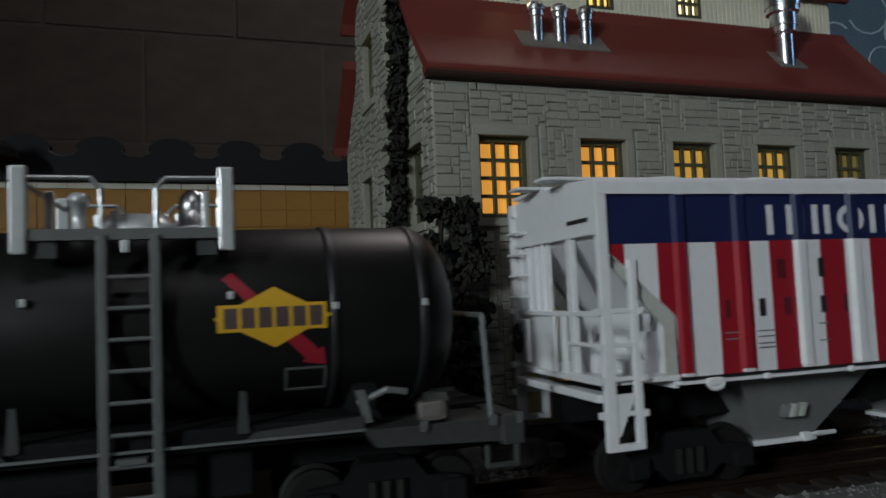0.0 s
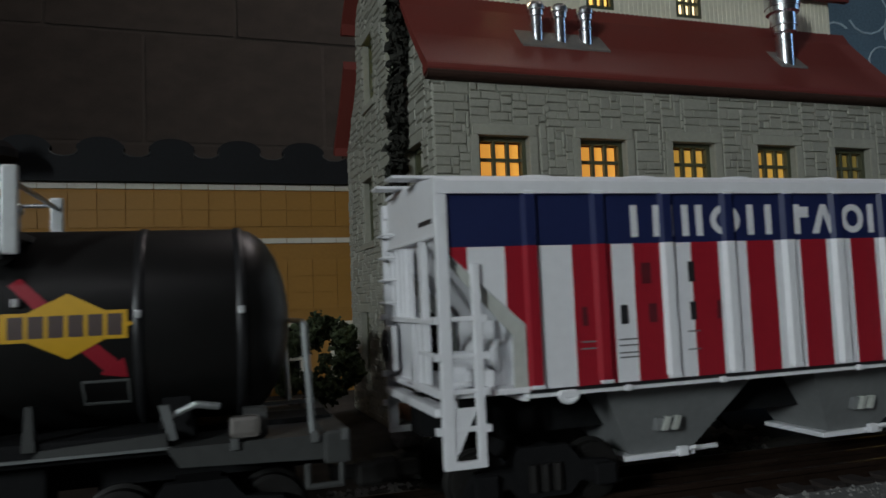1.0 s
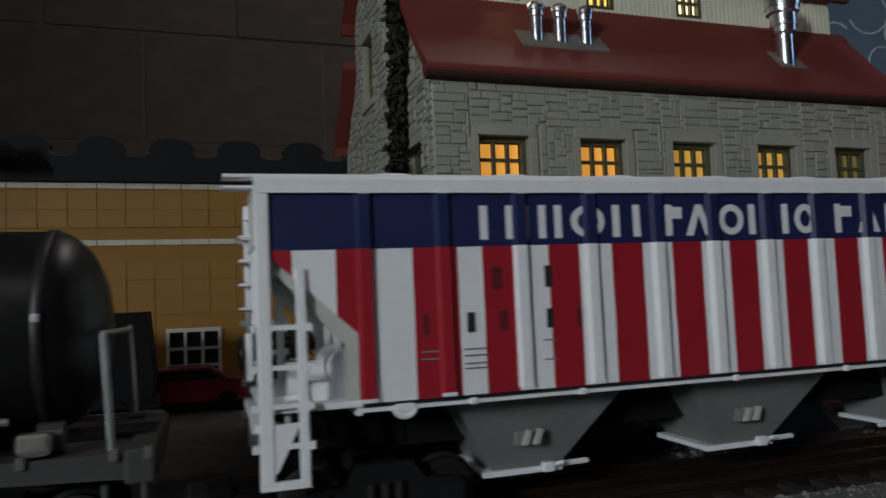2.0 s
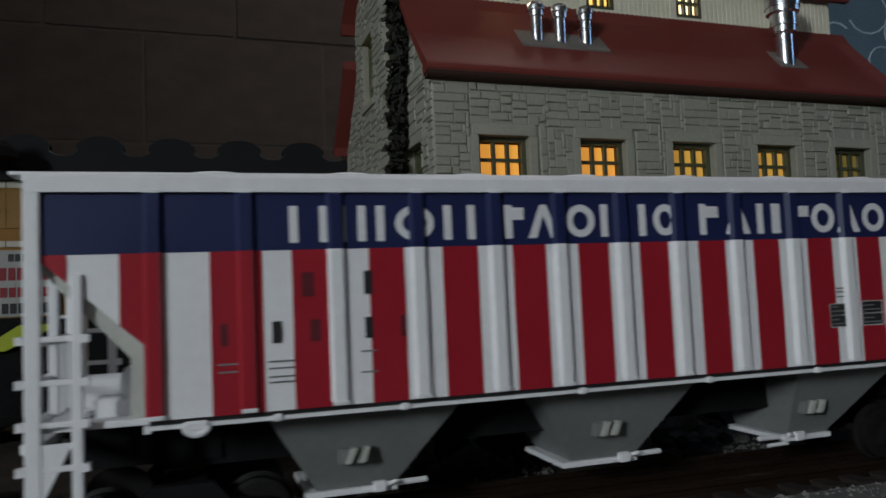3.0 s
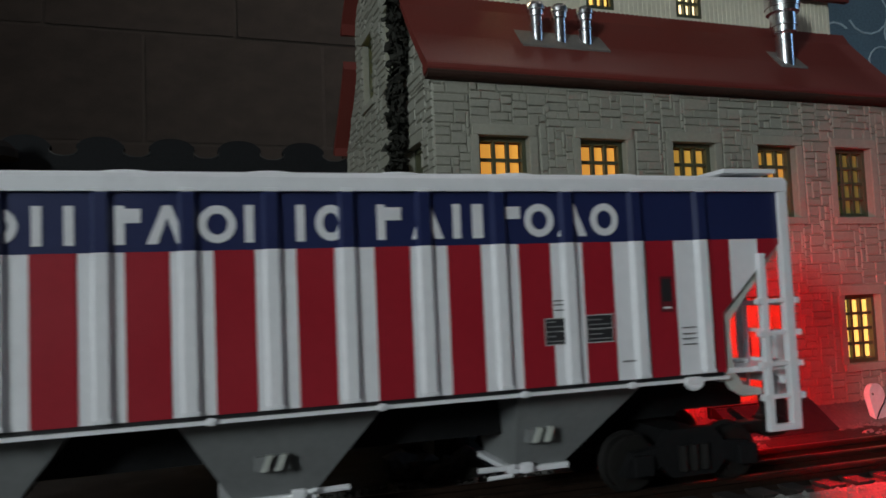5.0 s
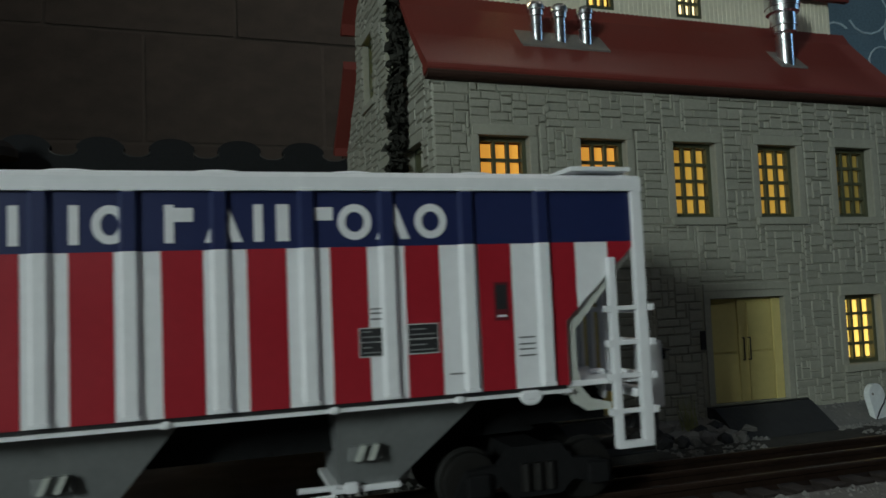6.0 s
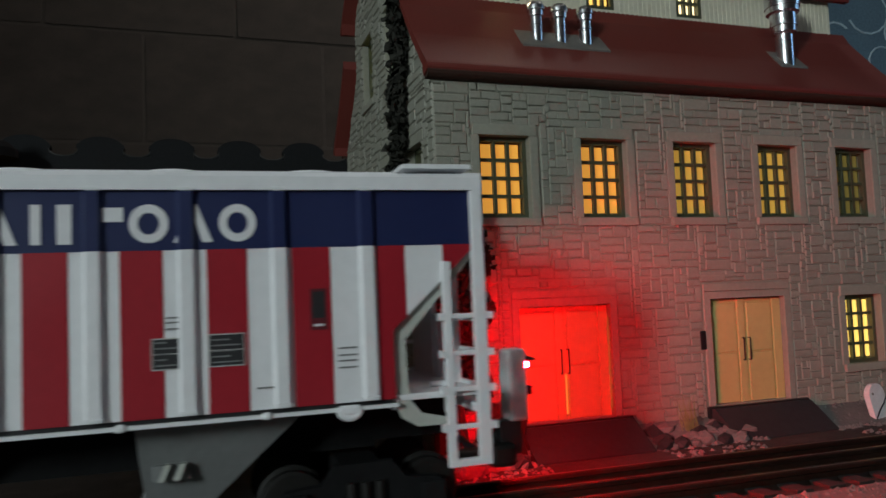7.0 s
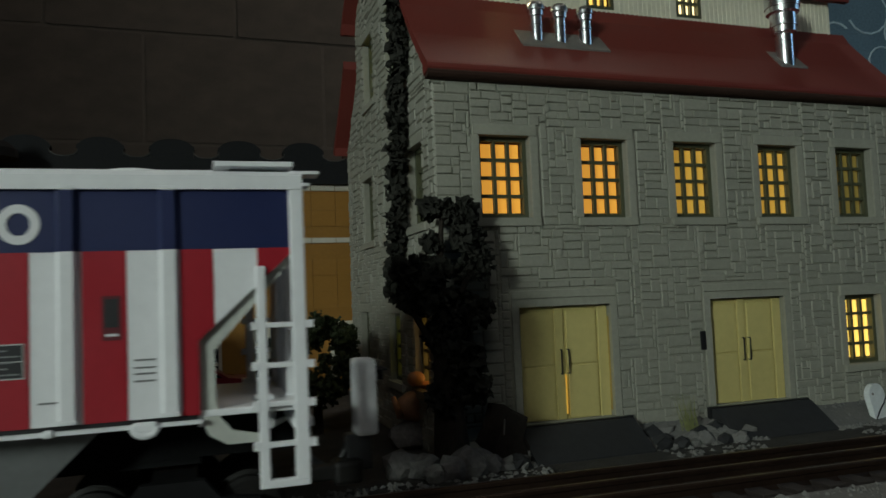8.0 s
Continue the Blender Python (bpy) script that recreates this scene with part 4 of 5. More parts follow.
def hopper_end(car, e):
    """The open end cage: posts, slope sheet, platform, ladder and grab irons. e = -1 or 1 for the two ends."""
    def X(v):
        return v * e
    def xs(a, b):
        return sorted((a * e, b * e))
    end = empty("end_cage")
    end.parent = car
    slope = [(X(160.5), 84.0), (X(160.5), 81.5), (X(122), 43.5), (X(122), 46.0)]
    part("slope_sheet", mprism(slope, "y", -30.9, 30.9), M_WHITE, end, "sloping white bay sheet")
    part("end_panel", mbox(*xs(161.0, 163.0), -31.0, 31.0, 83.6, 99.0), M_WHITE, end)
    part("end_panel_ledge", mbox(*xs(160.4, 163.6), -32.0, 32.0, 82.6, 83.8, bevel=0.3), M_WHITE, end)
    part("end_lettering_bar", mbox(*xs(163.0, 163.25), -26.0, -12.0, 87.0, 88.4), M_DECAL, end)
    part("end_plate", mbox(*xs(160.2, 161.4), 7.0, 32.0, 36.4, 83.6), M_WHITE, end)
    for y in (10.5, 16.0, 23.0, 30.0):
        part("end_plate_rib", mbox(*xs(161.4, 162.8), y - 0.7, y + 0.7, 59.0, 83.0, bevel=0.2), M_WHITE, end)
    part("bulkhead", mbox(*xs(137.0, 138.6), -30.9, 30.9, 34.0, 57.0), M_WHITE, end)
    part("cross_bar", mbox(*xs(160.6, 163.4), -33.0, 33.0, 57.3, 59.0, bevel=0.3), M_WHITE, end)
    part("platform", mbox(*xs(136.0, 164.0), -32.0, 32.0, 36.4, 38.2, bevel=0.4), M_WHITE, end)
    part("end_sill", mbox(*xs(160.5, 166.0), -31.5, 31.5, 31.6, 34.2, bevel=0.5), M_WHITE, end)
    part("draft_sill", mbox(*xs(120.0, 163.0), -7.0, 7.0, 22.0, 34.2), M_MATTE, end)
    for y in (-33.4, 33.4):
        part("corner_post", mbox(*xs(160.9, 164.6), y - 1.2, y + 1.2, 18.6, 99.0, bevel=0.4), M_WHITE, end)
        part("ladder_post", mbox(*xs(151.8, 154.4), y - 1.1, y + 1.1, 18.6, 74.5, bevel=0.4), M_WHITE, end)
        for z in (59.0, 48.6, 38.6, 28.2):
            r = mbox(*xs(151.0, 165.6), y - 0.9, y + 0.7, z - 0.7, z + 0.7, bevel=0.25)
            mbox(*xs(150.4, 152.0), y - 1.4, y + 1.0, z - 1.1, z + 0.9, r)
            mbox(*xs(164.8, 166.4), y - 1.4, y + 1.0, z - 1.1, z + 0.9, r)
            part("rung", r, M_WHITE, end)
        part("stirrup", mbox(*xs(151.8, 164.6), y - 1.1, y + 1.1, 17.2, 19.4, bevel=0.4), M_WHITE, end)
    part("end_post", mbox(*xs(160.9, 163.2), -13.4, -9.4, 36.4, 83.0, bevel=0.3), M_WHITE, end)
    part("end_post", mbox(*xs(160.9, 162.6), -4.6, -1.4, 36.4, 57.4, bevel=0.3), M_WHITE, end)
    part("end_post", mbox(*xs(160.9, 162.6), 3.4, 6.8, 36.4, 57.4, bevel=0.3), M_WHITE, end)
    for y in (-22.0, 22.0) if e == -1 else ():
        part("gusset", mprism([(X(136), 36.4), (X(150), 36.4), (X(137), 48.0)], "y", y - 0.6, y + 0.6), M_WHITE, end)
    for z in (64, 72, 80, 88):
        part("grab_iron", tube([mm(X(163.0), 22.0, z), mm(X(166.4), 22.0, z), mm(X(166.4), 31.5, z), mm(X(163.0), 31.5, z)], 0.0005), M_WHITE, end)
    if e == -1:
        part("brake_cylinder", mrod((X(143), -8, 42.5), (X(155), -8, 42.5), 5.5, seg=18), M_WHITE, end)
        part("air_tank", mrod((X(140), -23, 46.5), (X(140), 6, 46.5), 5.0, seg=18), M_WHITE, end)
        part("valve", mbox(*xs(144, 151), -24, -15, 36.4, 43.0, bevel=1.0), M_WHITE, end)
    part("pipe", tube([mm(X(151), -20, 39), mm(X(156), -20, 39), mm(X(156), -20, 31), mm(X(160), -10, 31)], 0.0008), M_WHITE, end)
    # Gusset and flange are white paint, greyed to put their shade in.
    for y0 in (-31.6, 30.6):
        foot = [(142.4, 36.0), (145.2, 32.6), (152.0, 31.0), (152.0, 29.0), (144.0, 29.0), (139.6, 31.6), (137.2, 36.4)] if e == 1 else [(141.4, 36.4), (137.2, 36.4)]
        part("side_gusset", mprism([(X(u), v) for u, v in [(137.6, 57.0), (141.2, 53.2), (141.4, 40.5)] + foot], "y", y0, y0 + 1.0), M_PALE, end)
        part("slope_flange", mprism([(X(163.0), 81.5), (X(163.0), 77.4), (X(141.2), 53.2), (X(137.6), 57.0)], "y", y0, y0 + 1.0), M_PALE, end)
    if e == -1:
        part("diagonal_brace", mprism([(X(164), 29), (X(164), 34), (X(154), 34.2), (X(160), 22), (X(163.4), 19)], "y", -34.2, -33.4), M_WHITE, end)
    for z in (48.6, 38.6):
        part("end_rung", mbox(*xs(162.8, 164.4), -33.0, -10.0, z - 0.6, z + 0.6, bevel=0.25), M_WHITE, end)
    coupler(car, 163.0 * e, e)
    if e == -1:
        wheel = bmesh.new()
        pts = [mm(-166.5, 25.5 + 4.3 * math.cos(a), 49 + 5.0 * math.sin(a)) for a in [2 * math.pi * k / 16 for k in range(17)]]
        tube(pts, 0.0007, wheel)
        for k in range(4):
            a = math.pi * k / 4
            cyl(mm(-166.5, 25.5 + 4.3 * math.cos(a), 49 + 5 * math.sin(a)), mm(-166.5, 25.5 - 4.3 * math.cos(a), 49 - 5 * math.sin(a)), 0.0005, bm=wheel, seg=6)
        cyl(mm(-168, 25.5, 49), mm(-163, 25.5, 49), 0.0015, bm=wheel)
        part("brake_wheel", wheel, M_BLACK, end, "black spoked hand brake wheel")
        part("brake_housing", mbox(-165.4, -163.0, 21, 30, 40, 56, bevel=0.8), M_WHITE, end)


def hopper_bay(car, cx, far=False):
    """A funnel with its sliding gate; the far bay has its rods on the other side and a steeper wall."""
    bay = empty("hopper_bay")
    bay.parent = car
    b = bmesh.new()
    u0, u1, v0, v1 = (-12, 33, -10, 7) if far else (-29, 29, -14, 9)
    top = [(cx + u0, -24.0), (cx + u1, -24.0), (cx + u1, 24.0), (cx + u0, 24.0)]
    low = [(cx + v0, -13.5), (cx + v1, -13.5), (cx + v1, 13.5), (cx + v0, 13.5)]
    hi = [b.verts.new(mm(x, y, SILL - 1.5)) for x, y in top]
    lo = [b.verts.new(mm(x, y, 10.8)) for x, y in low]
    b.faces.new(hi)
    b.faces.new(lo[::-1])
    for i in range(4):
        b.faces.new((hi[i], hi[(i + 1) % 4], lo[(i + 1) % 4], lo[i]))
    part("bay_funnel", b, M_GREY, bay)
    d = -1 if far else 1
    g0, g1 = (cx - 12.5, cx + 8.0) if far else (cx - 17.5, cx + 9.5)
    e0 = g0 if far else g1
    part("outlet_gate", mbox(g0, g1, -15.0, 15.0, 9.0, 10.8, bevel=0.3), M_WHITE, bay, "white sliding outlet gate")
    part("gate_rod", mrod((e0 - d * 1.5, -13.5, 10.6), (e0 + d * 9.5, -13.5, 10.8), 0.9), M_WHITE, bay)
    part("gate_rod", mrod((e0 - d * 11.5, -14.0, 9.4), (e0 - d * 0.5, -16.5, 11.8), 0.7), M_WHITE, bay)
    if far:
        part("gate_rod", mrod((e0 + 1.0, -15.0, 8.6), (e0 - 7.0, -15.0, 8.4), 0.7), M_WHITE, bay)
    part("gate_crank", mbox(*sorted((e0 - d * 7.5, e0 - d * 3.5)), -17.0, -14.8, 9.2, 12.4, bevel=0.5), M_WHITE, bay)
    # Bracket teeth paler than the bay: their highlight is in the colour.
    for dx in (-5.4, -1.6):
        t = mprism([(cx + dx - 1.1, 19.2), (cx + dx + 0.5, 19.2), (cx + dx + 2.3, 23.4), (cx + dx + 0.7, 23.4)], "y", -21.6, -16.0)
        part("vibrator_bracket", t, M_PALE, bay)
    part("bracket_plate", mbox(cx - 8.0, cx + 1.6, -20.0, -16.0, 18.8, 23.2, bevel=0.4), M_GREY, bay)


def hopper_car():
    car = empty("covered_hopper_car")
    tagged(car, "white covered hopper car with navy band and red stripes, moving", "model train")
    for s in (-1, 1):
        hopper_side(car, s)
    for e in (-1, 1):
        hopper_end(car, e)
        truck(car, 130.0 * e)
    roof = [(-31, 99.0), (31, 99.0), (30, 99.8), (14, 101.2), (-14, 101.2), (-30, 99.8)]
    part("roof", mprism(roof, "x", -163, 163), M_WHITE, car)
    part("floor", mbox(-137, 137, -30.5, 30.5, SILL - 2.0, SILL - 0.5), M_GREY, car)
    part("centre_sill", mbox(-137, 137, -6, 6, 20, SILL - 2.0), M_MATTE, car)
    for y in (-11.0, 11.0):
        part("running_board", mbox(-172, 172, y - 4, y + 4, 102.0, 103.0, bevel=0.2), M_WHITE, car)
    for x in (-163.0, 142.0):
        part("cross_walk", mbox(x, x + 20.5, -32.6 if x > 0 else 4.0, 32.6, 101.0, 102.4, bevel=0.2), M_WHITE, car)
    for x in range(-120, 121, 40):
        part("hatch_cover", lathe([(0.010, 0.1005), (0.010, 0.103), (0.009, 0.1045), (0.003, 0.105)], 20, m=pose(x / 1000, 0, 0)), M_WHITE, car)
    for cx in (-80.0, 1.0, 82.0):
        hopper_bay(car, cx, cx > 50)
    letters(car, -33.45, -1)
    y = -33.42
    # reporting marks and stencils as plain bars, set on the stripes they share
    for x0, x1, z0, z1 in ((-99.7, -94.6, 66.8, 73.2), (-82.9, -78.8, 66.8, 73.2), (-120.6, -117.0, 54.9, 60.6), (-107.6, -103.4, 54.9, 60.6), (-97.8, -93.2, 54.9, 60.6), (-82.9, -79.0, 54.9, 60.6), (-73.0, -69.6, 54.9, 60.6)):
        on_red = any(p <= (x0 + x1) / 2 <= q for p, q in REDS)
        part("number_bar", mbox(x0 + 0.9, x1 - 0.9, y - 0.12, y, z0, z1), M_FADED if on_red else M_DECAL, car)
    for x0, w, zs in ((-107.8, 6.6, (50.0, 48.2, 46.0, 44.6)), (-83.4, 4.4, (51.2, 45.6)), (122.2, 5.0, (51.8, 49.9, 48.4, 46.6)), (78.9, 3.6, (62.0, 60.8, 59.2)), (100.8, 4.2, (42.8,)), (-120.5, 5, (50, 48))):
        for z in zs:
            part("stencil_bar", mbox(x0, x0 + w, y - 0.12, y, z, z + 0.45), M_GREY, car)
    for x0, x1, z0, z1 in ((75.4, 82.6, 49.2, 57.2), (88.9, 98.0, 49.2, 57.6)):
        part("data_panel", mbox(x0, x1, y - 0.14, y, z0, z1), M_DECAL, car)
        edge = bmesh.new()
        for q in ((x0, x1, z0, z0 + 0.3), (x0, x1, z1 - 0.3, z1), (x0, x0 + 0.3, z0, z1), (x1 - 0.3, x1, z0, z1), (x0, x1, (z0 + z1) / 2 - 0.12, (z0 + z1) / 2 + 0.12)):
            mbox(q[0], q[1], y - 0.18, y - 0.1, q[2], q[3], edge)
        part("panel_edge", edge, M_POSTER, car)
        for k in range(5):
            part("stencil_bar", mbox(x0 + 0.9, x1 - 1.1 - 1.3 * ((k * 2) % 3), y - 0.2, y - 0.12, z0 + 1.0 + 1.42 * k, z0 + 1.38 + 1.42 * k), M_GREY, car)
    part("data_panel", mbox(115.0, 119.4, y - 0.14, y, 57.2, 68.2), M_FADED, car)
    part("data_panel_inset", mbox(115.6, 118.8, y - 0.18, y - 0.12, 60.4, 67.4), M_DECAL, car)
    part("stencil_bar", mbox(115.8, 118.6, y - 0.2, y - 0.14, 58.2, 58.8), M_LETTER, car)
    return car


def end_of_train(car):
    """Flashing marker on the rear coupler: a frosted box and a red lamp, with a plate added to cut its upward light and
    an added shutter that slides away for each flash.
    """
    x, y, zl = 182.6, 0.5, 40.6
    eot = empty("end_marker")
    eot.parent = car
    part("marker_body", mbox(x, x + 6.9, y - 4, y + 5, 22.5, 46.2, bevel=1.1), M_EOT, eot, "frosted white marker box")
    part("marker_bracket", mbox(x - 3, x + 5, y - 2, y + 4, 12.0, 23.0, bevel=0.5), M_BLACK, eot)
    part("brake_hose", tube([mm(x - 16, 4, 18), mm(x - 8, 4, 12), mm(x - 4, 2, 16), mm(x - 2, 2, 20)], 0.0012), M_BLACK, eot)
    part("lamp_holder", mbox(x + 6.8, x + 7.4, y - 1.1, y + 1.1, zl - 1.1, zl + 1.1, bevel=0.2), M_BLACK, eot)
    part("lamp", mbox(x + 7.35, x + 8.8, y - 1.0, y + 1.0, zl - 1.0, zl + 1.0, bevel=0.3), M_LED, eot, "red marker lamp")
    # Added plate keeps the red light off the upper wall.
    part("light_cut_plate", mprism([(-2.0, zl + 1.55), (5.0, zl + 2.15), (5.0, zl + 2.4), (-2.0, zl + 1.8)], "x", x + 6.8, x + 10.8), M_MATTE, eot)
    # a cup added to close over the steady lamp; it slides down the box for each flash
    cup = mbox(2.2, 2.5, -1.45, 1.45, -1.45, 1.45)
    mbox(0, 2.2, -1.45, -1.2, -1.45, 1.45, cup)
    mbox(0, 2.2, 1.2, 1.45, -1.45, 1.45, cup)
    mbox(0, 2.2, -1.2, 1.2, 1.2, 1.45, cup)
    mbox(0, 2.2, -1.2, 1.2, -1.45, -1.2, cup)
    sh = part("shutter", cup, M_MATTE, eot)
    return sh, Vector(mm(x + 6.92, y, zl))


# ---- tank car ----
def tank_car():
    car = empty("tank_car")
    tagged(car, "black tank car with silver ladder and yellow diamond mark, moving", "model train")
    r, zc = 27.6, 60.0
    half = [(r, 78.4), (26.9, 81.4), (25.4, 84.0), (22.6, 86.8), (18.5, 89.2), (13, 91.2), (7, 92.4), (0.2, 92.8)]
    prof = [(a, -b) for a, b in half[::-1]] + half
    part("tank", lathe([(a / 1000, b / 1000) for a, b in prof], 56, m=pose(0, 0, zc / 1000, 0, 90)), M_TANK, car, "glossy black tank barrel", smooth=True)
    for x in (-78.2, -52.5, 52.5, 78.2):
        part("tank_band", lathe([((r + 0.02) / 1000, -0.0013), ((r + 0.45) / 1000, -0.0010), ((r + 0.45) / 1000, 0.0010), ((r + 0.02) / 1000, 0.0013)], 56, m=pose(x / 1000, 0, zc / 1000, 0, 90)), M_BLACK, car, smooth=True)
    # Bright chips; on the tank bands they stand in for reflections.
    for x in (24.6, 52.5, 78.2, -24.6, -52.5, -78.2):
        part("glint_clip", mbox(x - 0.8, x + 0.8, -28.5, -26.0, *((66.6, 68.6) if abs(x) < 40 else (62.6, 64.6)), bevel=0.2), M_POST, car)
    # frame
    part("frame_sill", mbox(-104, 104, -8, 8, 17, 31), M_MATTE, car)
    # Black sheet added to keep the gap below the tank dark.
    part("dark_gap_fill", mbox(-60, 60, -26.5, 26.5, 27.0, 33.0, bevel=0.8), M_MATTE, car)
    part("air_reservoir", mrod((-34, -14, 20), (-8, -14, 20), 6.0, seg=18), M_MATTE, car)
    part("brake_gear", mbox(6, 30, -20, -6, 13, 27, bevel=1.0), M_MATTE, car)
    part("side_rail", mbox(-104, 60, -29.4, -28.6, 28.9, 29.6), M_STEEL, car)
    part("side_rail", mbox(-104, 104, 28.4, 29.6, 30.2, 31.6), M_STEEL, car)
    for e in (-1, 1):
        part("end_platform", mprism([(59 * e, 29.0), (62 * e, 24.4), (104.5 * e, 22.6), (104.5 * e, 29.4), (59 * e, 29.4)], "y", -31.0, 31.0), M_FRAME, car)
        part("end_plate", mbox(*sorted((98.5 * e, 105.5 * e)), -32.0, 32.0, 21.6, 30.2, bevel=0.6), M_FRAME, car)
        part("saddle", mprism([(56 * e, 30), (66 * e, 30), (64 * e, 44), (58 * e, 44)], "y", -20, 20), M_MATTE, car)
        part("coil", mrod((78 * e, -24, 33.5), (84 * e, -24, 33.5), 4.0, seg=14), M_FRAME, car)
        for y in (-31.0, 31.0):
            part("hand_rail_post", mrod((95.5 * e, y, 30), (94.0 * e, y, 59), 0.9), M_STEEL, car)
            st = tube([mm(94 * e, y, 22), mm(94 * e, y, 16), mm(103 * e, y, 16), mm(103 * e, y, 22)], 0.0009)
            part("step", st, M_FRAME, car)
            for x in (75.5, 96.0, 104.0):
                part("bolt_head", mbox(x * e - 1, x * e + 1, y - 1.2, y + 0.8, 27.6, 30.6, bevel=0.2), M_LADDER, car)
        part("hand_rail", tube([mm(94 * e, -31, 59), mm(97 * e, 0, 59), mm(94 * e, 31, 59)], 0.0008), M_STEEL, car)
        part("air_valve", mbox(*sorted((74 * e, 82 * e)), -30.6, -29.6, 30.4, 36.0, bevel=1.2), M_GALV, car)
        part("tank_bracket", mprism([(25.6 * e, 31), (28.6 * e, 31), (28.0 * e, 42), (26.4 * e, 42)], "y", -27.6, -25.0), M_FRAME, car)
        part("rail_gusset", mprism([(28 * e, 29.6), (59 * e, 29.6), (59 * e, 33.0), (30 * e, 31.4)], "y", -29.2, -28.6), M_FRAME, car)
        part("tank_strap", mprism([(57 * e, 40), (59.6 * e, 40), (61.5 * e, 31), (59.5 * e, 31)], "y", -28.6, -26.6), M_STEEL, car)
        part("piping", tube([mm(58 * e, -26, 36), mm(66 * e, -27, 39.5), mm(72 * e, -27, 38.5)], 0.0010), M_STEEL, car)
        truck(car, 66.0 * e)
        coupler(car, 104.0 * e, e)
    # dome platform
    deck = box(*mm(-26.5, 26.0, -29.0, -18.5, 83.4, 85.2))
    box(*mm(-26.5, 26.0, 18.5, 29.0, 83.4, 85.2), bm=deck)
    box(*mm(-26.5, -18.0, -18.5, 18.5, 83.4, 85.2), bm=deck)
    box(*mm(18.0, 26.0, -18.5, 18.5, 83.4, 85.2), bm=deck)
    part("dome_platform", deck, M_FRAME, car)
    part("deck_edge", mbox(-26.5, 26.0, -30.0, -29.0, 82.8, 85.6), M_LADDER, car)
    for x in (-25.0, -0.8, 24.6):
        part("deck_clip", mbox(x - 0.9, x + 0.9, -30.8, -30.0, 79.4, 82.6, bevel=0.2), M_POST, car, "bright deck clip")
    for x in (-19.2, 18.8):
        part("inner_post", mbox(x - 0.9, x + 0.9, -24.5, -22.0, 85.2, 96.0, bevel=0.3), M_POST, car)
    for x in (-25.0, 24.0):
        for y in (-29.6, 29.6):
            part("platform_post", mbox(x - 1.9, x + 1.9, y - 1.3, y + 1.3, 79.5, 101.5, bevel=0.5), M_POST, car, "broad silver post")
        part("platform_rail", tube([mm(x, -29.6, 98), mm(x, 29.6, 98)], 0.0007), M_STEEL, car)
    for x in (-19.0, 19.5):
        part("platform_bracket", mbox(x - 3, x + 2, -28.5, -26, 78.5, 83.4), M_FRAME, car)
    for y in (-28.5, 28.5):
        part("platform_rail", tube([mm(-24, y, 98.8), mm(-9, y, 98.8), mm(-6.5, y, 96), mm(-6.5, y, 85)], 0.0006), M_STEEL, car)
        part("platform_rail", tube([mm(24, y, 98.8), mm(9, y, 98.8), mm(6.5, y, 96), mm(6.5, y, 85)], 0.0006), M_STEEL, car)
    part("hatch", lathe([(0.0125, 0.085), (0.0125, 0.0885), (0.0095, 0.090), (0.0085, 0.0918), (0.004, 0.0925)], 28, m=pose(0, 0, 0)), M_POST, car, "round silver hatch cover", smooth=True)
    for a in range(0, 360, 60):
        part("hatch_bolt", mrod((11 * math.cos(radians(a)), 11 * math.sin(radians(a)), 87), (11 * math.cos(radians(a)), 11 * math.sin(radians(a)), 92.5), 1.1), M_POST, car)
    for x, y in ((-14.5, -10), (16, 10)):
        part("relief_valve", lathe([(0.0030, 0.084), (0.0030, 0.0865), (0.0019, 0.087), (0.0019, 0.0935), (0.0027, 0.094), (0.0027, 0.0965), (0.0015, 0.0975)], 18, m=pose(x / 1000, y / 1000, 0)), M_CHROME if x > 15 else M_POST, car, smooth=True)
    part("valve_dome", lathe([(0.0050, 0.0860), (0.0050, 0.0872), (0.0040, 0.0876), (0.0040, 0.0930), (0.0034, 0.0955), (0.0018, 0.0972), (0.0003, 0.0976)], 24, m=pose(0.0155, -0.016, 0)), M_CHROME, car, "rounded chrome valve dome", smooth=True)
    # ladder
    for s in (-1, 1):
        for x in (-6.3, 6.3):
            part("ladder_rail", mbox(x - 1.2, x + 1.2, *sorted((s * 29.2, s * 31.0)), 12.5, 84.0, bevel=0.3), M_LADDER, car)
        for k in range(8):
            part("ladder_rung", mrod((-6.3, s * 30.1, 18.0 + 7.9 * k), (6.3, s * 30.1, 18.0 + 7.9 * k), 0.6), M_LADDER, car)
        part("ladder_step", mbox(-3.6, 3.6, *sorted((s * 29.0, s * 31.6)), 26.6, 28.0), M_LADDER, car)
    # yellow diamond, dull band, red arrow: thin plates bent on to the barrel
    def on_tank(poly, lift, material, name, label=""):
        n = 14
        b = bmesh.new()
        us = [p[0] for p in poly]
        vs = [p[1] for p in poly]
        lo, hi = min(vs), max(vs)
        rows = []
        for k in range(n + 1):
            v = lo + (hi - lo) * (k + (0.001 if k == 0 else -0.001 if k == n else 0)) / n
            xsn = []
            for (u0, v0), (u1, v1) in zip(poly, poly[1:] + poly[:1]):
                if (v0 - v) * (v1 - v) <= 0 and v0 != v1:
                    xsn.append(u0 + (u1 - u0) * (v - v0) / (v1 - v0))
            a, c = min(xsn), max(xsn)
            rr = r + lift
            ang = math.asin(max(-1, min(1, (v - zc) / r)))
            p = lambda u, q: mm(u, -q * math.cos(ang), zc + q * math.sin(ang))
            rows.append([b.verts.new(p(a, rr)), b.verts.new(p(c, rr)), b.verts.new(p(c, rr - lift + 0.02)), b.verts.new(p(a, rr - lift + 0.02))])
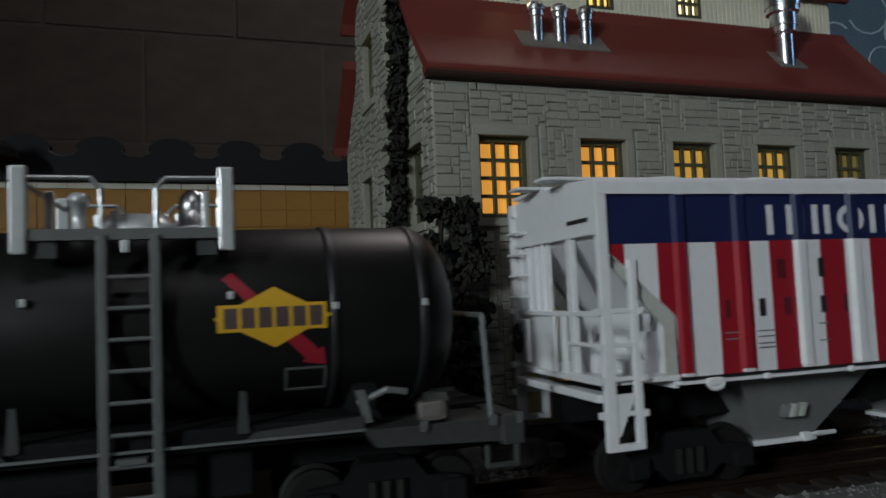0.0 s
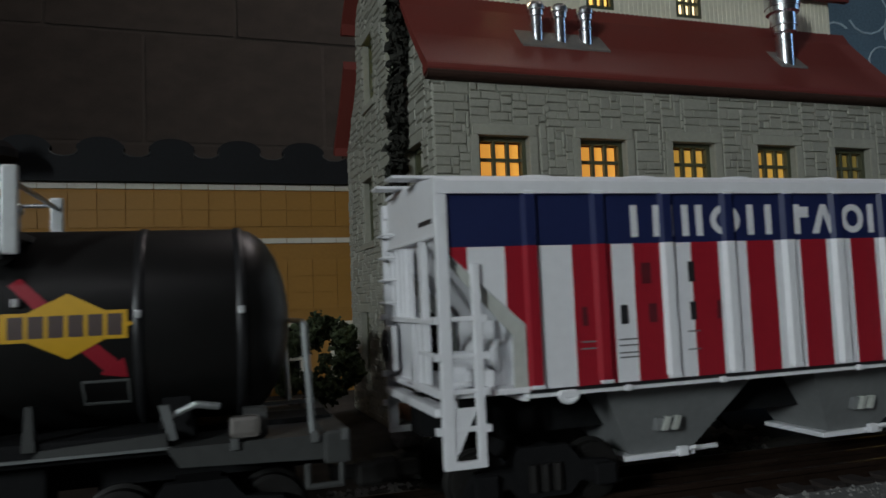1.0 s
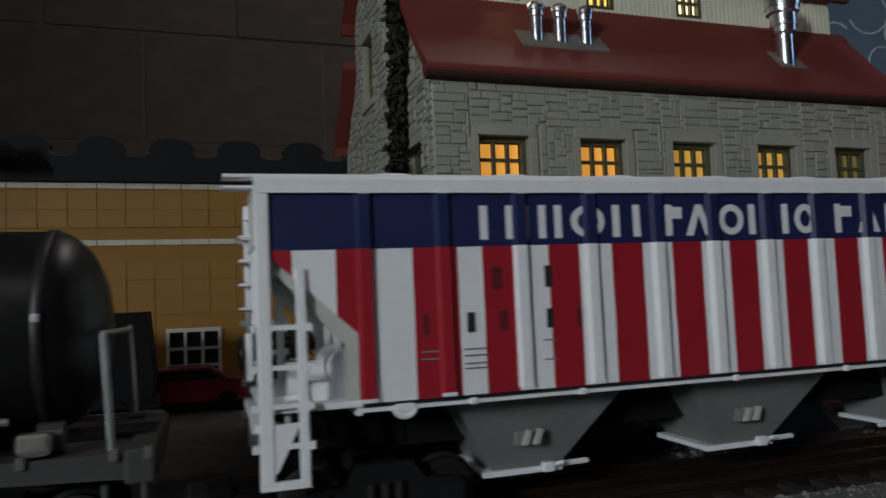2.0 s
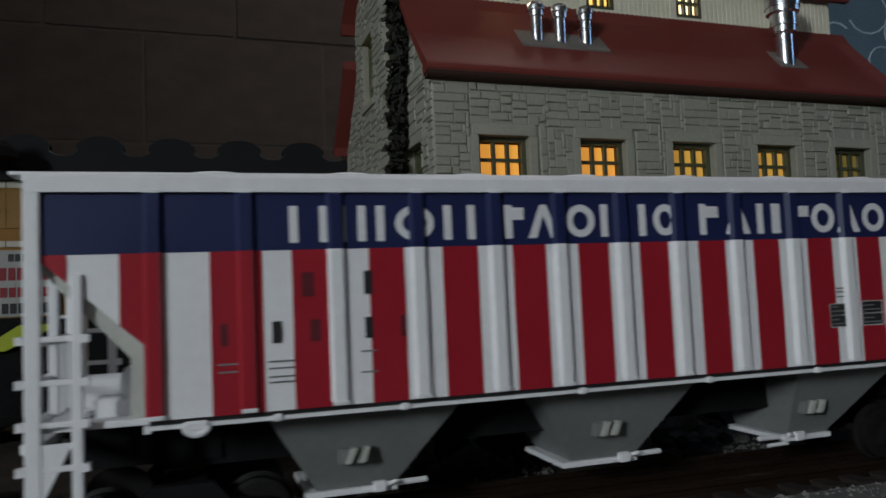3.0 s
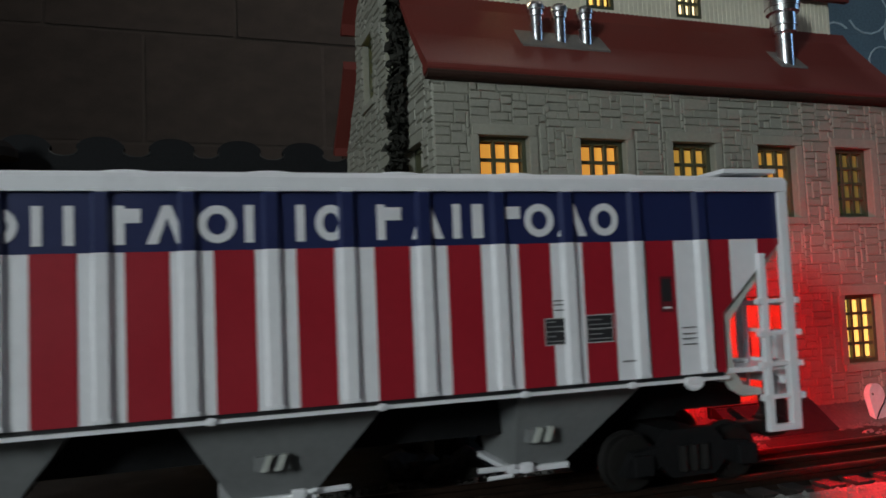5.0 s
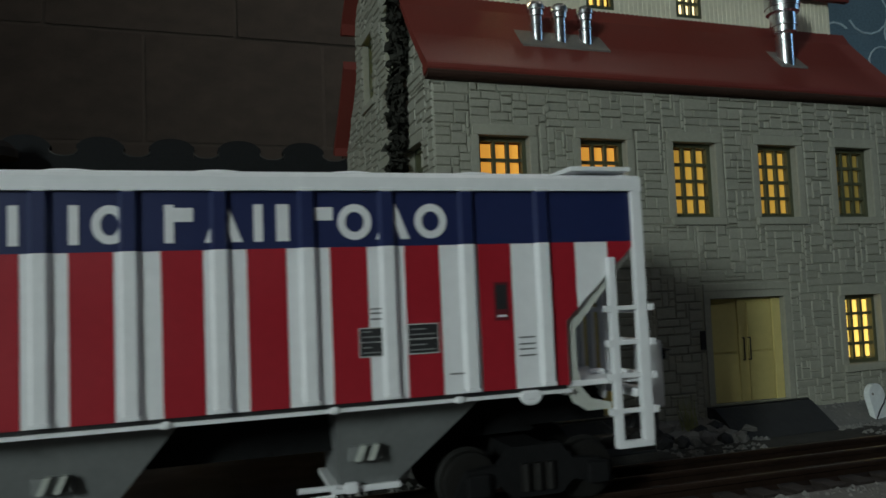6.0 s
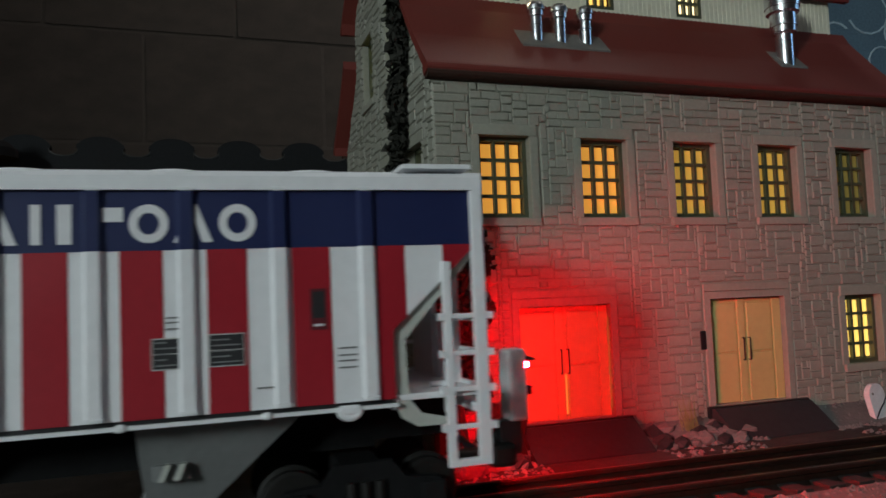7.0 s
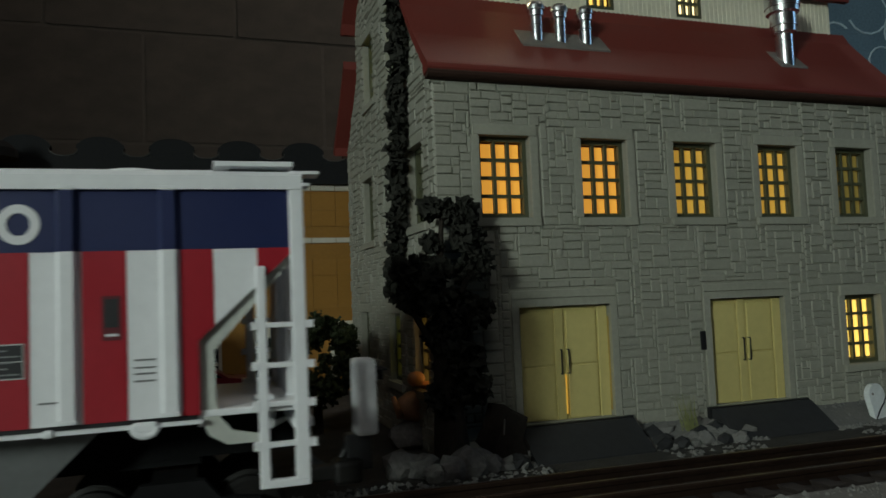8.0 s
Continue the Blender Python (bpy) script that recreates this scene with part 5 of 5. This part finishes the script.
        for p, q in zip(rows, rows[1:]):
            for i in range(4):
                b.faces.new((p[i], p[(i + 1) % 4], q[(i + 1) % 4], q[i]))
        b.faces.new(rows[0])
        b.faces.new(rows[-1][::-1])
        return part(name, b, material, car, label)
    cx, cz = 36.0, 61.3
    on_tank([(cx - 14.5, cz + 11.6), (cx - 11.0, cz + 12.4), (cx + 12.6, cz - 10.2), (cx + 8.6, cz - 12.2)], 0.10, M_DRED, "arrow_mark", "red diagonal arrow")
    on_tank([(cx + 13.8, cz - 13.8), (cx + 13.0, cz - 8.6), (cx + 7.0, cz - 12.6)], 0.12, M_DRED, "arrow_head")
    on_tank([(cx - 16.0, cz), (cx, cz - 8.2), (cx + 15.5, cz), (cx, cz + 8.2)], 0.18, M_GOLD, "diamond_mark", "yellow diamond")
    on_tank([(cx - 15.0, cz - 3.6), (cx + 14.0, cz - 3.6), (cx + 14.0, cz + 3.6), (cx - 15.0, cz + 3.6)], 0.24, M_GOLD, "band_mark")
    for k in range(6):
        a = cx - 13.2 + 4.5 * k
        on_tank([(a, cz - 2.7), (a + 3.5, cz - 2.7), (a + 3.5, cz + 2.7), (a, cz + 2.7)], 0.30, M_MAUVE, "lettering_bar")
    for q in ((cx + 2.6, cx + 14.0, 46.6, 47.2), (cx + 2.6, cx + 14.0, 40.6, 41.2), (cx + 2.6, cx + 3.2, 41.2, 46.6), (cx + 13.4, cx + 14.0, 41.2, 46.6)):
        on_tank([(q[0], q[2]), (q[1], q[2]), (q[1], q[3]), (q[0], q[3])], 0.20, M_LADDER, "placard_edge")
    return car


# ---- trees, stones and small things ----
def leaf_clump(bm, c, r, n, rnd, leaf=0.0022):
    for _ in range(n):
        d = Vector((rnd.gauss(0, 1), rnd.gauss(0, 1), rnd.gauss(0, 1))).normalized() * r * rnd.random() ** 0.4
        p = Vector(c) + d
        q = Euler((rnd.uniform(0, 6.3), rnd.uniform(0, 6.3), rnd.uniform(0, 6.3))).to_matrix()
        s = leaf * rnd.uniform(0.6, 1.4)
        vs = [bm.verts.new(p + q @ Vector(v) * s) for v in ((-0.5, -0.9, 0), (0.5, -0.7, 0.25), (0.6, 0.6, -0.1), (-0.3, 0.9, 0.3))]
        bm.faces.new(vs)


def dark_tree():
    rnd = random.Random(4)
    root = empty("dark_tree", pose(0.0027, 0.008, 0.0))
    tagged(root, "dark bare-trunked model tree with ragged black foliage", "tree")
    y = 0.290
    t = cyl((0.1000, y, 0), (0.0985, y, 0.035), 0.0085, 0.0055, seg=12)
    cyl((0.0985, y, 0.034), (0.0965, y, 0.078), 0.0056, 0.0030, bm=t, seg=12)
    for q, e in (((0.0975, y, 0.055), (0.112, y - 0.004, 0.088)), ((0.0972, y, 0.060), (0.084, y, 0.090)), ((0.0965, y, 0.076), (0.099, y, 0.108)), ((0.0985, y, 0.04), (0.112, y - 0.003, 0.062)), ((0.098, y, 0.045), (0.082, y, 0.070))):
        cyl(q, e, 0.0022, 0.0008, bm=t, seg=8)
    part("trunk", t, M_BARK, root)
    cr = bmesh.new()
    for x, z, r in ((0.0940, 0.1095, 0.0050), (0.1015, 0.1095, 0.0045), (0.1100, 0.1085, 0.0058), (0.1070, 0.1040, 0.0040), (0.0945, 0.0950, 0.0045), (0.1105, 0.0965, 0.0075), (0.1145, 0.0865, 0.0075), (0.1080, 0.0815, 0.0050), (0.0800, 0.0835, 0.0045), (0.0875, 0.0815, 0.0095), (0.0955, 0.0835, 0.0062), (0.0825, 0.0720, 0.0056), (0.0925, 0.0720, 0.0085), (0.1045, 0.0650, 0.0105), (0.0990, 0.0560, 0.0095), (0.1145, 0.0655, 0.0062), (0.1045, 0.0445, 0.0110), (0.0985, 0.0300, 0.0090), (0.1100, 0.0330, 0.0080)):
        c = (x, y, z)
        leaf_clump(cr, c, r * 0.98, int(20 + r * r * 3.2e6), rnd, 0.0024)
    part("crown", cr, M_LEAF, root, "ragged black foliage")


def vine():
    rnd = random.Random(9)
    root = empty("hanging_vine")
    tagged(root, "dark ragged vine garland down the stone gable", "vine")
    x = BX0 - 0.005
    shift = -0.018
    stops = [(0.362, 0.236), (0.3635, 0.224), (0.366, 0.212), (0.360, 0.200), (0.3615, 0.190), (0.3655, 0.178), (0.367, 0.168), (0.3655, 0.156), (0.3690, 0.145), (0.3715, 0.132), (0.3690, 0.120), (0.3740, 0.108), (0.3775, 0.096), (0.3790, 0.084), (0.3830, 0.073)]
    stops = [(q + shift, v) for q, v in stops]
    part("stem", tube([(x, a, b) for a, b in stops], 0.0010), M_BARK, root)
    lf = bmesh.new()
    for (a, b), (c, d) in zip(stops, stops[1:]):
        for k in range(4):
            f = k / 4
            w = 0.0040 + 0.0021 * math.sin(520.0 * (b + (d - b) * f)) + rnd.uniform(-0.0006, 0.0006)
            leaf_clump(lf, (x - 0.001, a + (c - a) * f, b + (d - b) * f), w, 45, rnd, 0.0024)
    part("foliage", lf, M_LEAF, root)


def bush():
    rnd = random.Random(12)
    root = empty("round_bush", pose(0, 0, 0))
    tagged(root, "olive green round model bush on a short stem", "bush")
    c = Vector((0.0655, 0.415, 0.040))
    part("trunk", cyl((c.x, c.y, 0), (c.x, c.y, 0.03), 0.003, 0.002, seg=10), M_BARK, root)
    b = bmesh.new()
    for k in range(42):
        d = Vector((rnd.gauss(0, 1), rnd.gauss(0, 1), rnd.gauss(0, 1))).normalized()
        leaf_clump(b, c + Vector((d.x * 0.0225, d.y * 0.020, d.z * 0.021)), 0.0065, 60, rnd, 0.0020)
    part("crown", b, M_BUSH, root)


def rocks():
    rnd = random.Random(21)
    big = [(0.0795, 0.296, 0.0085), (0.0880, 0.292, 0.0075), (0.0975, 0.283, 0.0070), (0.1040, 0.285, 0.0085), (0.1100, 0.290, 0.0075), (0.1150, 0.287, 0.0055), (0.0900, 0.283, 0.0050)]
    for k, (x, y, r) in enumerate(big):
        b = blob((x, y, r * 0.55), r, rough=0.45, seed=k + 1, squash=(1, 0.8, 0.8), sub=2)
        ob = part("rock", b, M_ROCK)
        tagged(ob, "rough grey rock lying on dark scenery", "rock", group="rocks by the tree")
    for k in range(74):
        if k < 10:
            x, y = rnd.uniform(0.118, 0.136), rnd.uniform(0.286, 0.302)
        else:
            x, y = rnd.uniform(0.199, 0.252), rnd.uniform(0.288, 0.304)
        r = rnd.uniform(0.0020, 0.0052)
        b = blob((x, y, r * 0.5 + max(0, (y - 0.294)) * 0.35), r, rough=0.6, seed=k + 30, squash=(1.15, 0.8, 0.75))
        ob = part("stone_chip", b, M_GRAVEL if k % 4 else M_RAMP)
        tagged(ob, "broken pale stone beside a loading ramp" if k % 4 else "dark broken stone beside a loading ramp", "stone", group="stones between ramps")
    # loose ballast and rubble
    verts, faces = [], []
    def grain(x, y, z, r):
        o = len(verts)
        for a in range(5):
            an = a * 1.257 + rnd.random()
            verts.append((x + r * math.cos(an), y + r * math.sin(an), z + rnd.uniform(-0.2, 0.3) * r))
        verts.append((x + rnd.uniform(-0.3, 0.3) * r, y, z + r * rnd.uniform(0.6, 1.0)))
        faces.extend([(o + a, o + (a + 1) % 5, o + 5) for a in range(5)])
    for _ in range(5200):
        x = rnd.uniform(-0.25, 0.62)
        side = rnd.random()
        base = TRACK_Y + math.tan(radians(TRACK_TURN)) * x
        if side < 0.62:
            y = base - rnd.uniform(0.027, 0.060)
        else:
            y = base + rnd.uniform(0.031, 0.052)
            if any(a - 0.004 < x < b + 0.008 for a, b in DOORS):
                continue
        grain(x, y, 0.0022 if side < 0.62 else 0.0003, rnd.uniform(0.0007, 0.0017))
    for _ in range(900):
        x = rnd.choice((rnd.uniform(0.196, 0.256), rnd.uniform(0.10, 0.139), rnd.uniform(0.298, 0.36)))
        y = rnd.uniform(0.286, 0.309)
        z = max(0, (y - 0.292)) * 0.45 * (1 if x > 0.19 else 0.6)
        grain(x, y, z, rnd.uniform(0.0009, 0.0022))
    me = bpy.data.meshes.new("ballast")
    me.from_pydata(verts, [], faces)
    me.materials.append(M_GRAVEL)
    tagged(new("ballast", me), "loose grey ballast chips along the track", "gravel", kind="stuff")
    sh = prism([(TRACK_Y - 0.0265, 0.0), (TRACK_Y - 0.0275, 0.0024), (TRACK_Y - 0.045, 0.0030), (TRACK_Y - 0.12, 0.0)], "x", -0.6, 1.0)
    shoulder = part("gravel_shoulder", sh, M_GRAVEL)
    shoulder.matrix_world = TRACK
    tagged(shoulder, "grey gravel shoulder in front of the track", "gravel", kind="stuff")
    # a black rock at the near edge of the gravel
    lump = part("dark_rock", blob((0.2200, 0.178, 0.0035), 0.0055, rough=0.4, seed=91, squash=(1.2, 0.8, 0.7), sub=2), M_MATTE)
    tagged(lump, "black rock on the gravel shoulder", "coal")
    for a, b in ((0.196, 0.256), (0.298, 0.372)):
        bank = prism([(0.289, 0.0), (BY0, 0.0), (BY0, 0.0085), (0.303, 0.0065)], "x", a, b - 0.012)
        tagged(part("gravel_bank", bank, M_GRAVEL), "low bank of pale gravel against the stone wall", "gravel", kind="stuff")


def small_things():
    rnd = random.Random(33)
    tuft = bmesh.new()
    for k in range(60):
        x, y = 0.2235 + rnd.gauss(0, 0.0018), 0.3000 + rnd.gauss(0, 0.001)
        top = Vector((x - 0.0035 + rnd.gauss(0, 0.0022), y + rnd.gauss(0, 0.001), rnd.uniform(0.012, 0.024)))
        w = 0.00028
        vs = [tuft.verts.new((x - w, y, 0.001)), tuft.verts.new((x + w, y, 0.001)), tuft.verts.new(top)]
        tuft.faces.new(vs)
    tagged(part("grass_tuft", tuft, M_TUFT), "dry yellow-green grass tuft at the wall", "grass")
    # leaning tombstone
    m = pose(0.3345, 0.2945, 0.0, -6, -11, 8)
    t = empty("tombstone", m)
    tagged(t, "pale leaning toy tombstone with a dark crack", "tombstone")
    pts = [(-0.0058, -0.003), (0.0062, -0.003), (0.0062, 0.0135)] + [(0.0002 + 0.006 * math.cos(a), 0.0135 + 0.006 * math.sin(a)) for a in [math.pi * k / 10 for k in range(1, 10)]] + [(-0.0058, 0.0135)]
    part("slab", prism(pts, "y", -0.0015, 0.0015), M_TOMB, t)
    part("crack", tube([(-0.006, -0.0016, 0.0022), (-0.001, -0.0017, 0.0062), (0.003, -0.0017, 0.0084), (0.0062, -0.0016, 0.0112)], 0.00035), M_BLACK, t)
    part("eye_mark", ball((-0.0030, -0.0014, 0.0150), 0.0007), M_GALV, t)
    # one plain lying figure of toy plastic and a dark stump
    f = ball((0.0, 0, 0.0215), 0.0042, squash=(1.1, 0.9, 0.9))
    ball((0.007, 0, 0.0180), 0.0036, bm=f, squash=(1.7, 0.8, 0.6))
    ball((0.002, 0.002, 0.008), 0.009, bm=f, squash=(1.4, 0.9, 0.9))
    cyl((-0.009, -0.002, 0.004), (-0.0125, -0.003, 0.014), 0.0018, 0.0012, bm=f, seg=10)
    ob = part("figurine", f, M_FIG, smooth=True)
    ob.matrix_world = pose(0.1030, 0.350, 0.0115)
    tagged(ob, "tan plastic animal figurine beside the stone gable", "figurine")
    seat = part("rock", blob((0.1030, 0.350, 0.0062), 0.0125, rough=0.3, seed=57, squash=(1.2, 0.7, 0.6), sub=2), M_ROCK)
    tagged(seat, "dark flat rock under a tan figurine", "rock", group="rocks by the tree")
    st = empty("tree_stump", pose(0.1265, 0.2985, 0))
    tagged(st, "black charred model stump between rocks", "stump")
    s = blob((0, 0, 0.010), 0.0125, rough=0.5, seed=77, squash=(0.85, 0.6, 1.15), sub=2)
    part("body", s, M_BARK, st)
    part("twig", tube([(-0.003, -0.006, 0.012), (-0.0028, -0.0075, 0.020)], 0.00035), M_GALV, st)
    part("twig", tube([(0.004, -0.004, 0.016), (0.0105, -0.002, 0.004)], 0.0012), M_BARK, st)


# ---- build ----
room()
ceiling_lamp(CEILING_LAMP, (0.12, 0.32, 0.1))
ceiling_lamp(REAR_LAMP, (0.3, 0.75, 0.1))
work_lamp()
FRONT, GABLE, HEAD, STONE_BUILDING = stone_building()
for gx, gz, gm in ((0.18775, 0.060, M_LIT[2]), (0.16425, 0.034, M_LIT[1])):
    part("door_light_gap", box(gx, gx + 0.00015, BY0 + 0.0012, BY0 + 0.0028, 0.016, gz), gm, STONE_BUILDING, "amber light leaking past the door")
roof_pipes(STONE_BUILDING)
for a0, b0 in ((0.1365, 0.1945), (0.2400, 0.2990)):
    ramp(a0, b0)
yellow_building()
poster()
parked_vehicles()
frosted_panel()
track()
HOPPER = hopper_car()
SHUTTER, HINGE = end_of_train(HOPPER)
TANKER = tank_car()
dark_tree()
vine()
bush()
rocks()
small_things()
# stones and tiles last
stones(FRONT, BX0, BX1, 0.001, 0.1690, FRONT_HOLES, put_front, 300, 1)
stones(GABLE, BY0, BY1, 0.001, EAVE_Z, GABLE_HOLES, put_gable, 200, 2)
stones(HEAD, BY0, BY1, EAVE_Z, TOP_Z + 0.015, GABLE_HOLES, put_gable, 100, 3, lambda u: 0.174 + 1.12 * (0.0935 - abs(u - 0.4035)) if abs(u - 0.4035) > 0.0565 else 1.0)
TILE_MESH = {}
for xa, xb, yf, za, zb, mt, nm, par in bands:
    key = (nm, round(zb - za, 4), round(xb - xa, 4))
    if key not in TILE_MESH:
        tb = box(0, xb - xa, yf, 0.60, 0, zb - za)
        me = bpy.data.meshes.new(nm)
        tb.to_mesh(me)
        tb.free()
        me.materials.append(mt)
        TILE_MESH[key] = me
    tile = new(nm, TILE_MESH[key])
    tile.parent = par
    tile.location = (xa, 0, za)


# ---- what moves ----
TRAVEL = [(0.0, -0.9010), (0.5, -0.7699), (1.0, -0.6470), (2.5, -0.2690), (3.0, -0.1310), (3.5, -0.0005), (4.0, 0.1240), (5.5, 0.5303), (6.0, 0.6655), (6.5, 0.7885), (7.0, 0.9275), (7.5, 1.0535), (8.0, 1.1815)]


def car_pose(middle, s):
    """middle: the car's middle along the track at 3.5 s; s: how far the train has run since then."""
    x = middle - s
    return TRACK @ pose(x, TRACK_Y, RAIL_Z + GRADE * x, 0, -math.degrees(math.atan(GRADE)) - 0.16, 0)


def run_at(t):
    return 0.2 * float(np.interp(t, [q[0] for q in TRAVEL], [q[1] for q in TRAVEL]))


def motions():
    walk(HOPPER, [(t, car_pose(0.0958, 0.2 * s)) for t, s in TRAVEL])
    walk(TANKER, [(t, car_pose(0.0958 - 0.2955, 0.2 * s)) for t, s in TRAVEL])
    for w, x in WHEELS:
        walk(w, [(k * 0.1, pose(x, 0, R_WHEEL, 0, -math.degrees((run_at(k * 0.1) - run_at(0)) / R_WHEEL), 0)) for k in range(81)])
    # the marker's added shutter: up over the steady lamp, or down for a flash
    rows = [(0.0, 0.0)]
    for a, c, b in [(0.03, 0.38, 0.84), (1.67, 2.02, 2.48), (3.36, 3.60, 4.10), (4.94, 5.30, 5.76), (6.56, 7.18, 7.40)]:
        rows += [(a, 0.0), (a + 2 / 30, -0.0085), (c, -0.0085), (c + 0.08, -0.0027), (b + 0.03, -0.0012), (b + 0.07, 0.0)]
    rows.append((8.0, 0.0))
    walk(SHUTTER, [(t, pose(HINGE.x, HINGE.y, HINGE.z + d)) for t, d in rows])


motions()
